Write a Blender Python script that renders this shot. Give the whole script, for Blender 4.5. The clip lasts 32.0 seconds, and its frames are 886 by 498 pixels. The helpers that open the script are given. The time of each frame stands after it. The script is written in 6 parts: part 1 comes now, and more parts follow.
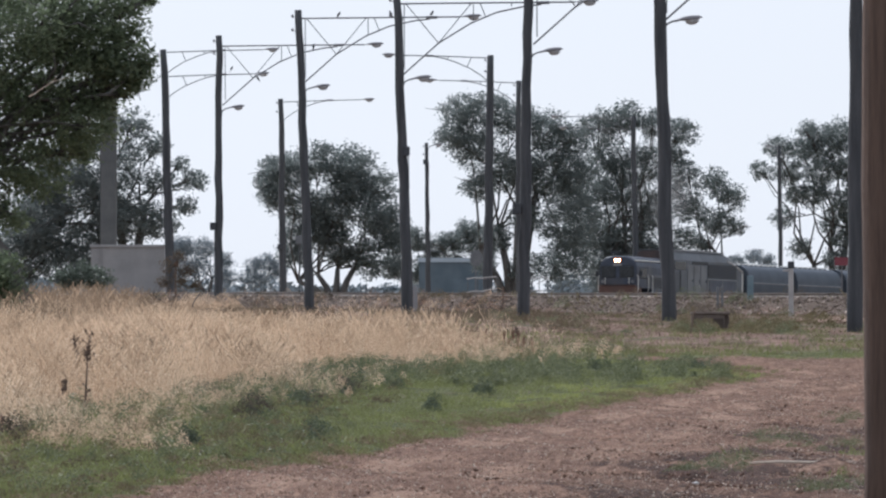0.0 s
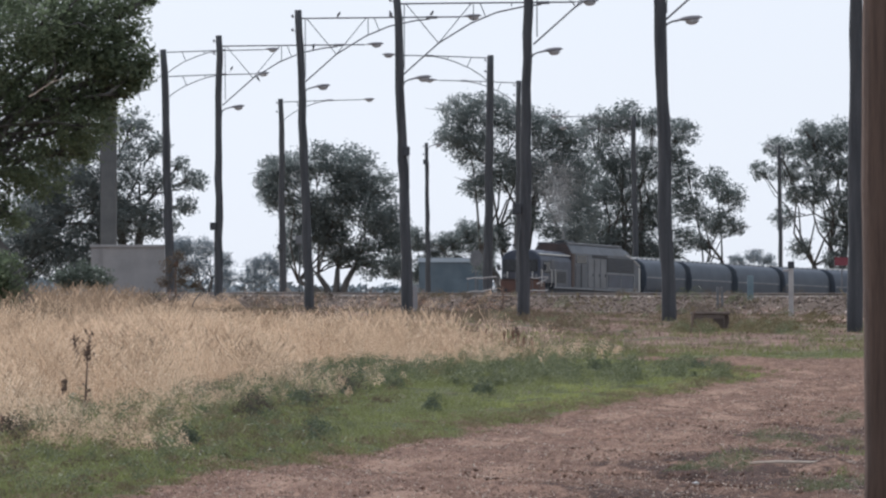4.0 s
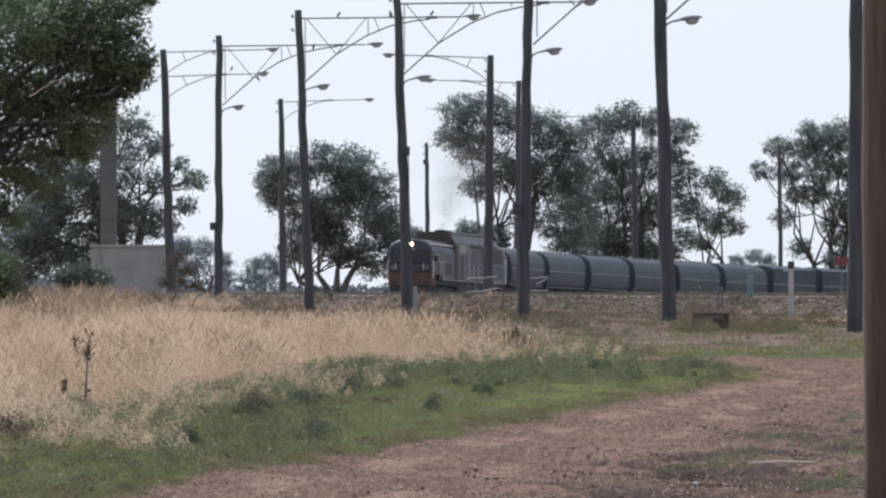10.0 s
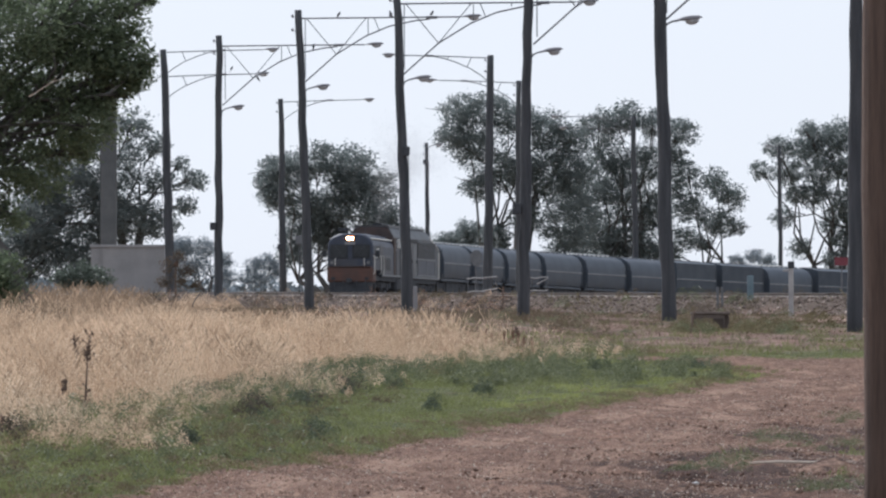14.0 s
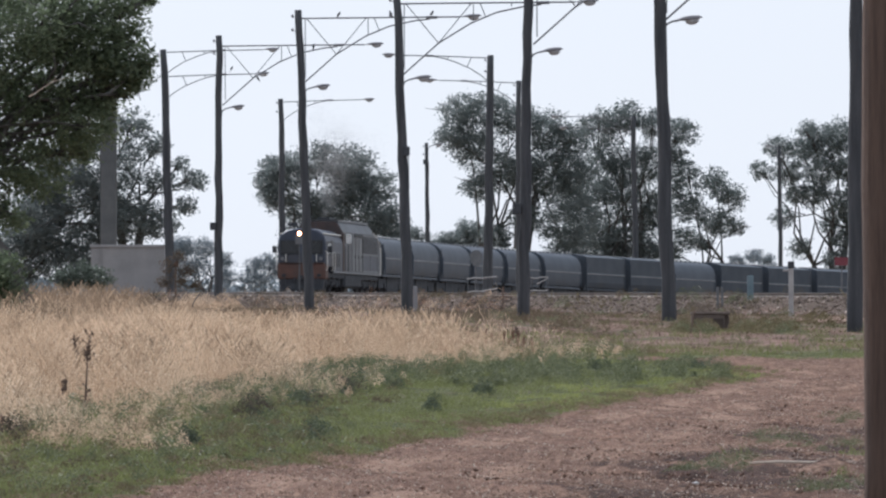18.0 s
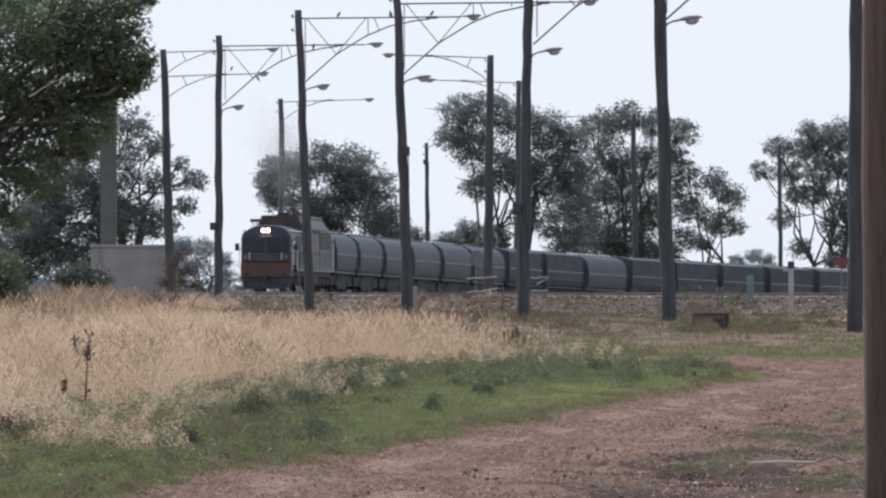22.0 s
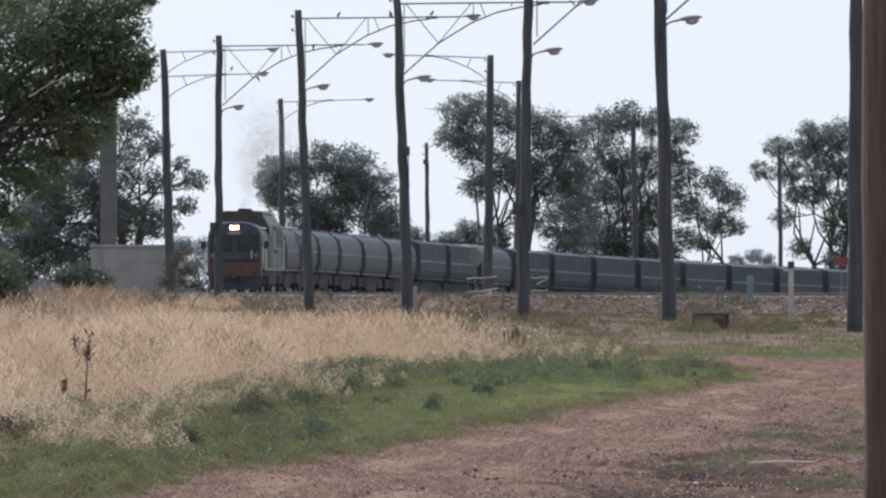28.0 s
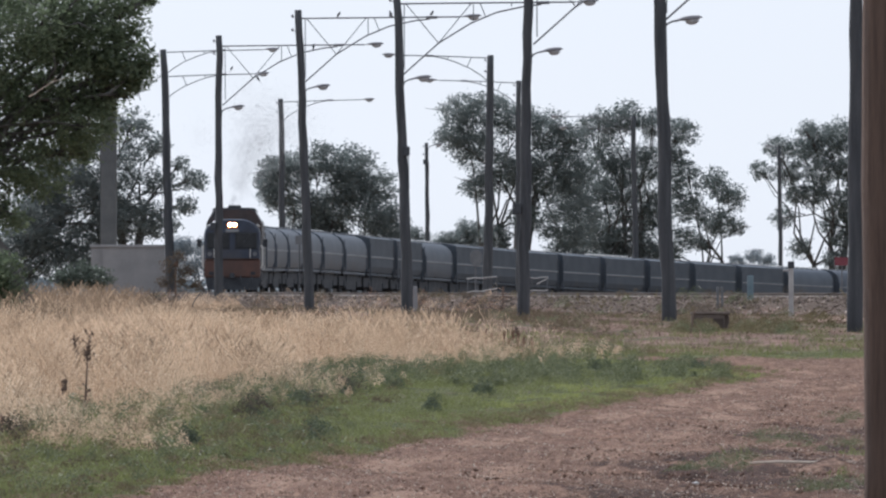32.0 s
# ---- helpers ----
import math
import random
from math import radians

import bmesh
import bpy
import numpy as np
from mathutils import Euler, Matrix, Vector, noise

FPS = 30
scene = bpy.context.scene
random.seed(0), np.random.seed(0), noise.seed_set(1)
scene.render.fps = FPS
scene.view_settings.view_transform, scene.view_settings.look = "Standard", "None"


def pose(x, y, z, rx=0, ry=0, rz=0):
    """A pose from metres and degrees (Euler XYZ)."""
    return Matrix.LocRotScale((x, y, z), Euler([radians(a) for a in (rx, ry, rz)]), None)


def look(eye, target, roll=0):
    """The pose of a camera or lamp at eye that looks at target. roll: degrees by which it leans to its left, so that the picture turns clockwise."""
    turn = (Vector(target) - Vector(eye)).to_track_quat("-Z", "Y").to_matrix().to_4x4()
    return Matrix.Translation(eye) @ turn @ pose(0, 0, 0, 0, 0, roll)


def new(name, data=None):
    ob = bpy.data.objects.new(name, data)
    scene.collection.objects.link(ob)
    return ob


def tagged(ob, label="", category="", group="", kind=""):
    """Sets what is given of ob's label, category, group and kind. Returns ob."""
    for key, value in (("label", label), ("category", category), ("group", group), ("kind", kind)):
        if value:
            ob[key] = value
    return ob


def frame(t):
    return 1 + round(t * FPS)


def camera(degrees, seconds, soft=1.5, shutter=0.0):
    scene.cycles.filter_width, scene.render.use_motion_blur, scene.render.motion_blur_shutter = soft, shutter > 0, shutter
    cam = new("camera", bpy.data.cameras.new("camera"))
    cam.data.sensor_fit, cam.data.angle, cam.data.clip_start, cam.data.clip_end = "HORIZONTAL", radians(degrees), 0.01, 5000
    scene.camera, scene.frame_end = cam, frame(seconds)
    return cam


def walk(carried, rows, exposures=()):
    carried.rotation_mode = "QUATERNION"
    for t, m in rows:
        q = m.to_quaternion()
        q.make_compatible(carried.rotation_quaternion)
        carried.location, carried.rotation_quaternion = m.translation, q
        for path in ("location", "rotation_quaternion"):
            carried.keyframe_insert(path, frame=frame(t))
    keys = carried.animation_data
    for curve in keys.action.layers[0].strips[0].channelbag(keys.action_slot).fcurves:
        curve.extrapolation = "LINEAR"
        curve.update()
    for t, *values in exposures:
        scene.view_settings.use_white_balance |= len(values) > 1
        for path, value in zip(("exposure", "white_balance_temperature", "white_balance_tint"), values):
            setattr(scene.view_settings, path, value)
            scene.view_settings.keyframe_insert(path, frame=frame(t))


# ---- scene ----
# ---- camera: a still long lens at eye height beside a dirt road ----
SECONDS = 32.0
EYE_Z = 1.5
cam = camera(7.476, SECONDS, soft=2.35)
CAM_POSE = pose(0, 0, EYE_Z, 90.353, 0, 0)
walk(cam, [(0.0, CAM_POSE), (SECONDS, CAM_POSE)], exposures=[(0.0, 0.28, 5740, 11.5), (SECONDS, 0.28, 5740, 11.5)])

# ---- light: hazy bright sky, sun high behind the trees ----
SUN_ELEV, SUN_AZ = 46.0, -38.0
world = bpy.data.worlds.new("sky")
scene.world = world
world.use_nodes = True
wn = world.node_tree.nodes
sky = wn.new("ShaderNodeTexSky")
sky.sky_type = "NISHITA"
sky.sun_disc = False
sky.sun_elevation = radians(SUN_ELEV)
sky.sun_rotation = radians(SUN_AZ)
sky.altitude, sky.air_density, sky.dust_density, sky.ozone_density = 100.0, 1.0, 0.6, 1.5
# thin high cloud greys the blue out of the sky and evens it into a white veil
clear = wn.new("ShaderNodeHueSaturation")
clear.inputs["Saturation"].default_value = 0.18
clear.inputs["Value"].default_value = 0.094
veil = wn.new("ShaderNodeMix")
veil.data_type = "RGBA"
veil.inputs["Factor"].default_value = 0.75
veil.inputs["B"].default_value = (0.736, 0.730, 0.708, 1)
world.node_tree.links.new(sky.outputs[0], clear.inputs["Color"])
world.node_tree.links.new(clear.outputs[0], veil.inputs["A"])
world.node_tree.links.new(veil.outputs["Result"], wn["Background"].inputs[0])
wn["Background"].inputs[1].default_value = 1.0

sun = new("sun", bpy.data.lights.new("sun", "SUN"))
sun.data.energy, sun.data.angle, sun.data.color = 3.1, radians(4.0), (1.0, 0.95, 0.88)
_d = Vector((math.sin(radians(SUN_AZ)) * math.cos(radians(SUN_ELEV)), math.cos(radians(SUN_AZ)) * math.cos(radians(SUN_ELEV)), math.sin(radians(SUN_ELEV))))
sun.matrix_world = look(_d * 100, (0, 0, 0))


# ---- materials ----
def material(name, a, b, rough=0.8, metal=0.0, scale=4.0, fine=40.0, bump=0.3, spec=0.3, island=0.0, rand=0.0, translucent=0.0, coords="Object", stretch=(1, 1, 1), dirt=None):
    """Two-scale varied surface: a and b are the colours it wanders between."""
    m = bpy.data.materials.new(name)
    m.use_nodes = True
    nt = m.node_tree
    n, lk = nt.nodes, nt.links
    bsdf = n["Principled BSDF"]
    bsdf.inputs["Roughness"].default_value = rough
    bsdf.inputs["Metallic"].default_value = metal
    bsdf.inputs["Specular IOR Level"].default_value = spec
    tc = n.new("ShaderNodeTexCoord")
    mp = n.new("ShaderNodeMapping")
    mp.inputs["Scale"].default_value = stretch
    lk.new(tc.outputs[coords], mp.inputs[0])
    big, small = n.new("ShaderNodeTexNoise"), n.new("ShaderNodeTexNoise")
    for node, sc, det in ((big, scale, 4), (small, fine, 3)):
        node.inputs["Scale"].default_value = sc
        node.inputs["Detail"].default_value = det
        lk.new(mp.outputs[0], node.inputs["Vector"])
    add = n.new("ShaderNodeMath")
    add.operation = "MULTIPLY_ADD"
    lk.new(small.outputs[0], add.inputs[0])
    add.inputs[1].default_value = 0.45
    lk.new(big.outputs[0], add.inputs[2])
    rng = n.new("ShaderNodeMapRange")
    rng.inputs["From Min"].default_value, rng.inputs["From Max"].default_value = 0.48, 0.98
    lk.new(add.outputs[0], rng.inputs["Value"])
    mix = n.new("ShaderNodeMix")
    mix.data_type = "RGBA"
    mix.inputs["A"].default_value, mix.inputs["B"].default_value = (*a, 1), (*b, 1)
    fac = rng.outputs[0]
    if island or rand:
        src = n.new("ShaderNodeNewGeometry").outputs["Random Per Island"] if island else n.new("ShaderNodeObjectInfo").outputs["Random"]
        jig = n.new("ShaderNodeMix")
        jig.data_type = "FLOAT"
        jig.inputs["Factor"].default_value = island or rand
        lk.new(fac, jig.inputs["A"])
        lk.new(src, jig.inputs["B"])
        fac = jig.outputs["Result"]
    lk.new(fac, mix.inputs["Factor"])
    col = mix.outputs["Result"]
    if dirt:
        dn = n.new("ShaderNodeTexNoise")
        dn.inputs["Scale"].default_value = scale * 0.6
        dn.inputs["Detail"].default_value = 8
        lk.new(mp.outputs[0], dn.inputs["Vector"])
        dr = n.new("ShaderNodeMapRange")
        dr.inputs["From Min"].default_value, dr.inputs["From Max"].default_value = 0.5, 0.72
        dr.inputs["To Max"].default_value = 0.75
        lk.new(dn.outputs[0], dr.inputs["Value"])
        dm = n.new("ShaderNodeMix")
        dm.data_type = "RGBA"
        lk.new(dr.outputs[0], dm.inputs["Factor"])
        lk.new(col, dm.inputs["A"])
        dm.inputs["B"].default_value = (*dirt, 1)
        col = dm.outputs["Result"]
    lk.new(col, bsdf.inputs["Base Color"])
    if bump:
        bp = n.new("ShaderNodeBump")
        bp.inputs["Strength"].default_value = bump
        bp.inputs["Distance"].default_value = 0.02
        lk.new(small.outputs[0], bp.inputs["Height"])
        lk.new(bp.outputs[0], bsdf.inputs["Normal"])
    if translucent:
        tr = n.new("ShaderNodeBsdfTranslucent")
        lk.new(col, tr.inputs["Color"])
        ms = n.new("ShaderNodeMixShader")
        ms.inputs[0].default_value = translucent
        lk.new(bsdf.outputs[0], ms.inputs[1])
        lk.new(tr.outputs[0], ms.inputs[2])
        lk.new(ms.outputs[0], n["Material Output"].inputs["Surface"])
    return m


def glow(name, colour, strength):
    m = bpy.data.materials.new(name)
    m.use_nodes = True
    b = m.node_tree.nodes["Principled BSDF"]
    b.inputs["Base Color"].default_value = (*colour, 1)
    b.inputs["Emission Color"].default_value = (*colour, 1)
    b.inputs["Emission Strength"].default_value = strength
    return m


M_POLE = material("weathered_pole_wood", (0.040, 0.044, 0.051), (0.088, 0.093, 0.103), 0.9, scale=1.2, fine=18, bump=0.6, stretch=(6, 6, 0.5))
M_POLE_BROWN = material("brown_pole_wood", (0.078, 0.054, 0.045), (0.190, 0.132, 0.104), 0.85, scale=2.5, fine=30, bump=0.8, stretch=(9, 9, 0.35))
M_STEEL = material("galvanised_steel", (0.11, 0.115, 0.13), (0.20, 0.205, 0.22), 0.65, 0.25, scale=3, fine=50, bump=0.05)
M_LAMP = material("lamp_housing", (0.15, 0.15, 0.17), (0.25, 0.25, 0.27), 0.45, 0.2, scale=3, fine=60, bump=0.02)
M_LENS = material("lamp_lens", (0.28, 0.29, 0.31), (0.40, 0.41, 0.43), 0.3, 0.0, scale=5, fine=60, bump=0.0, spec=0.5)
M_LEAF = material("gum_leaves", (0.118, 0.145, 0.148), (0.185, 0.212, 0.205), 0.38, scale=0.25, fine=3, bump=0, spec=0.6, island=0.55, translucent=0.6)
M_LEAF_NEAR = material("near_gum_leaves", (0.074, 0.100, 0.070), (0.210, 0.255, 0.152), 0.42, scale=0.4, fine=4, bump=0, spec=0.4, island=0.5, translucent=0.65)
M_LEAF_DARK = material("dark_shrub_leaves", (0.064, 0.082, 0.070), (0.145, 0.172, 0.138), 0.5, scale=0.4, fine=4, bump=0, spec=0.4, island=0.5, translucent=0.5)
M_BARK = material("gum_bark", (0.050, 0.049, 0.049), (0.130, 0.125, 0.122), 0.9, scale=0.8, fine=9, bump=0.5, stretch=(3, 3, 0.6))
M_DRY = material("dry_grass", (0.26, 0.176, 0.114), (0.89, 0.695, 0.505), 0.7, scale=0.5, fine=5, bump=0, island=0.22, translucent=0.48)
M_SEED = material("straw_seed_heads", (0.39, 0.275, 0.172), (1.0, 0.845, 0.660), 0.6, scale=0.55, fine=5, bump=0, island=0.50, translucent=0.52)
M_TAWNY = material("tawny_grass", (0.125, 0.092, 0.066), (0.43, 0.325, 0.230), 0.8, scale=0.4, fine=4, bump=0, island=0.45, translucent=0.4)
M_DOCK = material("rusty_dock", (0.130, 0.080, 0.060), (0.33, 0.215, 0.155), 0.9, scale=4, fine=40, bump=0.2)
M_RUST = material("rusty_seed_heads", (0.17, 0.092, 0.062), (0.50, 0.315, 0.215), 0.75, scale=0.5, fine=5, bump=0, island=0.5, translucent=0.42)
M_WEED = material("dead_weed", (0.075, 0.055, 0.046), (0.20, 0.145, 0.115), 0.9, scale=4, fine=40, bump=0.2)
M_LAWN = material("fresh_lawn_grass", (0.175, 0.195, 0.060), (0.385, 0.412, 0.155), 0.55, scale=0.6, fine=4, bump=0, island=0.4, translucent=0.42)
M_GREEN = material("green_grass", (0.112, 0.128, 0.048), (0.285, 0.305, 0.130), 0.5, scale=0.7, fine=6, bump=0, island=0.5, translucent=0.37)
M_HERB = material("leafy_weeds", (0.066, 0.082, 0.044), (0.235, 0.255, 0.140), 0.5, scale=1.1, fine=6, bump=0, spec=0.28, island=0.5, translucent=0.3)
M_BROWNWEED = material("bank_weeds", (0.10, 0.085, 0.05), (0.26, 0.22, 0.13), 0.8, scale=0.3, fine=5, bump=0, island=0.5, translucent=0.3)
M_SAPLEAF = material("sapling_leaves", (0.055, 0.046, 0.034), (0.15, 0.11, 0.075), 0.8, scale=1, fine=8, bump=0, island=0.5, translucent=0.25)
M_SCRUB = material("scrub_weeds", (0.075, 0.058, 0.042), (0.21, 0.165, 0.11), 0.85, scale=0.25, fine=4, bump=0, island=0.5, translucent=0.25)
M_DARKHERB = material("dark_weeds", (0.045, 0.060, 0.042), (0.12, 0.145, 0.095), 0.7, scale=0.7, fine=6, bump=0, island=0.5, translucent=0.2)
M_WEEDLEAF = material("dead_weed_leaves", (0.040, 0.034, 0.030), (0.115, 0.092, 0.074), 0.85, scale=0.5, fine=5, bump=0, island=0.5, translucent=0.2)
M_STONE = material("gravel_stone", (0.13, 0.084, 0.064), (0.44, 0.325, 0.262), 0.9, scale=9, fine=60, bump=0.3, spec=0.08, island=0.7)
M_PALESTONE = material("pale_stone", (0.34, 0.275, 0.225), (0.64, 0.555, 0.485), 0.8, scale=6, fine=50, bump=0.2, spec=0.12, island=0.6)
M_CLOD = material("dirt_clod", (0.075, 0.045, 0.036), (0.21, 0.135, 0.105), 0.95, scale=9, fine=60, bump=0.3, spec=0.08, island=0.6)
M_BALLAST = material("ballast_stone", (0.045, 0.037, 0.033), (0.330, 0.268, 0.232), 0.9, scale=6, fine=50, bump=0.4, spec=0.1, island=0.8)
M_RAIL = material("rail_steel", (0.085, 0.066, 0.055), (0.17, 0.145, 0.13), 0.5, 0.25, scale=2, fine=30, bump=0.05)
M_SLEEPER = material("sleeper_timber", (0.10, 0.085, 0.07), (0.22, 0.19, 0.16), 0.95, scale=2, fine=25, bump=0.4)
M_ALU = material("aluminium_hopper", (0.046, 0.061, 0.086), (0.084, 0.102, 0.132), 0.55, 0.1, scale=0.8, fine=9, bump=0.08, rand=0.25, dirt=(0.056, 0.064, 0.077))
M_DARKW = material("grimy_grey_hopper", (0.043, 0.056, 0.076), (0.078, 0.093, 0.117), 0.7, 0.1, scale=0.8, fine=9, bump=0.1, rand=0.3, dirt=(0.060, 0.066, 0.077))
M_STRIPE = material("pale_stripe_paint", (0.50, 0.51, 0.50), (0.64, 0.64, 0.62), 0.6, scale=1.5, fine=20, bump=0.03)
M_PALEWOODMUD = material("pale_wood_and_mud", (0.46, 0.39, 0.33), (0.64, 0.56, 0.49), 0.9, scale=3, fine=40, bump=0.3)
M_WSTRIPE = material("dull_stripe_paint", (0.145, 0.160, 0.182), (0.225, 0.242, 0.265), 0.6, scale=1.5, fine=20, bump=0.03)
# aerial haze is put into this leaf colour as a pale blue tint
M_FAR = material("haze_tinted_woods", (0.14, 0.175, 0.205), (0.22, 0.26, 0.29), 0.9, scale=0.05, fine=0.6, bump=0, island=0.4)
M_SILTED = material("silted_concrete", (0.100, 0.080, 0.072), (0.170, 0.140, 0.126), 0.95, scale=1.5, fine=12, bump=0.5)
M_OPENING_SHADE = material("opening_shade", (0.046, 0.037, 0.033), (0.085, 0.068, 0.060), 0.95, scale=2, fine=14, bump=0.5)
M_TOWER = material("aged_concrete", (0.075, 0.082, 0.090), (0.118, 0.126, 0.135), 0.9, scale=0.8, fine=14, bump=0.2)
M_UNDER = material("grimy_underframe", (0.034, 0.039, 0.049), (0.070, 0.076, 0.087), 0.9, 0.0, scale=3, fine=30, bump=0.3)
M_BLUE = material("dark_blue_paint", (0.025, 0.034, 0.056), (0.050, 0.064, 0.098), 0.45, scale=1.5, fine=20, bump=0.03, dirt=(0.058, 0.058, 0.064))
M_ORANGE = material("faded_orange_paint", (0.072, 0.042, 0.037), (0.108, 0.057, 0.046), 0.6, scale=1.5, fine=20, bump=0.03, dirt=(0.054, 0.044, 0.043))
M_BROWN = material("dull_brown_paint", (0.042, 0.033, 0.034), (0.072, 0.051, 0.048), 0.6, scale=1.5, fine=20, bump=0.03, dirt=(0.048, 0.046, 0.050))
M_GREY = material("loco_grey_paint", (0.047, 0.055, 0.069), (0.088, 0.097, 0.114), 0.5, scale=1.2, fine=18, bump=0.04, dirt=(0.065, 0.066, 0.07))
M_PANEL = material("faded_grey_panel", (0.066, 0.078, 0.097), (0.112, 0.126, 0.150), 0.5, scale=1.2, fine=18, bump=0.04, dirt=(0.070, 0.073, 0.080))
M_PALEPANEL = material("pale_grey_door", (0.098, 0.110, 0.128), (0.150, 0.162, 0.180), 0.5, scale=1.2, fine=18, bump=0.04, dirt=(0.085, 0.088, 0.094))
M_ROOF = material("loco_roof_paint", (0.045, 0.047, 0.054), (0.085, 0.087, 0.092), 0.5, scale=1.5, fine=20, bump=0.05)
M_VENT = material("dark_grille", (0.022, 0.026, 0.033), (0.044, 0.049, 0.058), 0.6, 0.2, scale=4, fine=60, bump=0.3)
M_GLASS = material("windscreen_glass", (0.015, 0.018, 0.022), (0.03, 0.034, 0.04), 0.18, scale=1, fine=4, bump=0, spec=0.3)
M_WHITE = material("weathered_white_paint", (0.27, 0.268, 0.268), (0.46, 0.455, 0.45), 0.6, scale=2, fine=30, bump=0.05)
M_RED = material("dull_red_sign_paint", (0.150, 0.040, 0.055), (0.215, 0.062, 0.078), 0.6, scale=3, fine=30, bump=0.02)
M_PALEBLUE = material("pale_blue_paint", (0.125, 0.180, 0.215), (0.185, 0.240, 0.272), 0.7, scale=3, fine=30, bump=0.05)
M_WALL = material("grey_rendered_wall", (0.195, 0.200, 0.215), (0.275, 0.280, 0.295), 0.9, scale=0.7, fine=12, bump=0.15)
M_SHED = material("blue_grey_sheeting", (0.075, 0.110, 0.145), (0.125, 0.165, 0.205), 0.6, 0.1, scale=0.6, fine=10, bump=0.05)
M_SHEDROOF = material("dull_shed_roof", (0.050, 0.066, 0.082), (0.085, 0.102, 0.120), 0.8, scale=0.6, fine=10, bump=0.05)
M_HEAD = glow("headlight_glow", (1.0, 0.66, 0.34), 30.0)
M_HALO = glow("headlight_halo", (1.0, 0.28, 0.08), 2.4)
M_SIGNBACK = material("grey_sign_back", (0.120, 0.128, 0.140), (0.175, 0.183, 0.195), 0.6, 0.2, scale=3, fine=40, bump=0.02)
M_SMOKE = material("exhaust_soot", (0.26, 0.26, 0.27), (0.40, 0.40, 0.41), 1.0, scale=1, fine=4, bump=0, translucent=0.5)
M_PAPER = material("white_paper", (0.62, 0.62, 0.62), (0.80, 0.80, 0.79), 0.8, scale=5, fine=40, bump=0.1)
M_BIRD = material("dark_feathers", (0.03, 0.03, 0.035), (0.07, 0.07, 0.08), 0.7, scale=10, fine=90, bump=0.1)


# ---- mesh helpers ----
def part(name, bm, mat, parent=None, label="", smooth=False):
    me = bpy.data.meshes.new(name)
    bm.to_mesh(me)
    bm.free()
    if smooth:
        me.shade_smooth()
    me.materials.append(mat)
    ob = new(name, me)
    if parent:
        ob.parent = parent
    if label:
        tagged(ob, label)
    return ob


def box(bm, c, s, bevel=0.0, m=None):
    r = bmesh.ops.create_cube(bm, size=1.0)
    mm = Matrix.Translation(c) @ (m or Matrix()) @ Matrix.Diagonal((*s, 1))
    bmesh.ops.transform(bm, matrix=mm, verts=r["verts"])
    if bevel:
        es = {e for v in r["verts"] for e in v.link_edges}
        bmesh.ops.bevel(bm, geom=list(es), offset=bevel, segments=1, affect="EDGES")
    return bm


def tube(bm, pts, radii, n=8):
    """A closed tube through the points."""
    pts = [Vector(p) for p in pts]
    if not hasattr(radii, "__len__"):
        radii = [radii] * len(pts)
    rings = []
    ref = Vector((0.13, 0.97, 0.21))
    for i, p in enumerate(pts):
        d = (pts[min(i + 1, len(pts) - 1)] - pts[max(i - 1, 0)]).normalized()
        u = d.cross(ref if abs(d.dot(ref)) < 0.95 else Vector((1, 0, 0))).normalized()
        v = d.cross(u)
        rings.append([bm.verts.new(p + (u * math.cos(k * math.tau / n) + v * math.sin(k * math.tau / n)) * radii[i]) for k in range(n)])
    for a, b in zip(rings, rings[1:]):
        for k in range(n):
            bm.faces.new((a[k], a[(k + 1) % n], b[(k + 1) % n], b[k]))
    bm.faces.new(rings[0][::-1])
    bm.faces.new(rings[-1])
    return bm


def prism(bm, profile, x0, x1, close=True):
    """A profile of (y, z) swept along x."""
    a = [bm.verts.new((x0, y, z)) for y, z in profile]
    b = [bm.verts.new((x1, y, z)) for y, z in profile]
    k = len(profile)
    for i in range(k):
        bm.faces.new((a[i], a[(i + 1) % k], b[(i + 1) % k], b[i]))
    if close:
        bm.faces.new(a[::-1])
        bm.faces.new(b)
    bmesh.ops.recalc_face_normals(bm, faces=bm.faces)
    return bm


def raw(name, verts, faces, mat, parent=None):
    """One mesh from numpy arrays: verts (n, 3), faces (m, k)."""
    me = bpy.data.meshes.new(name)
    me.vertices.add(len(verts))
    me.vertices.foreach_set("co", np.asarray(verts, np.float32).ravel())
    k = faces.shape[1]
    me.loops.add(faces.size)
    me.loops.foreach_set("vertex_index", faces.astype(np.int32).ravel())
    me.polygons.add(len(faces))
    me.polygons.foreach_set("loop_start", np.arange(0, faces.size, k, dtype=np.int32))
    me.update(calc_edges=True)
    me.materials.append(mat)
    ob = new(name, me)
    if parent:
        ob.parent = parent
    return ob


# ---- the plan: curved main track, straight near track, lie of the land ----
ARC = np.array([-20, 0, 25, 50, 75, 100, 125, 150, 175, 200, 260.0])
HEADING = np.radians([-8.57, -3.12, 2.32, 6.55, 11.33, 15.09, 22.57, 26.54, 32.03, 37.52, 43.0])
RAIL_Z = EYE_Z + np.array([-0.10, -0.09, -0.08, -0.03, -0.27, -0.64, -1.13, -1.64, -2.15, -2.67, -3.18])
_u = np.arange(-60, 420, 0.5)
_h = np.interp(_u, ARC, HEADING)
_x, _y = np.cumsum(np.sin(_h)) * 0.5, np.cumsum(np.cos(_h)) * 0.5
_i0 = int(np.searchsorted(_u, 0))
_x, _y = _x - _x[_i0] - 10.53, _y - _y[_i0] + 342.1
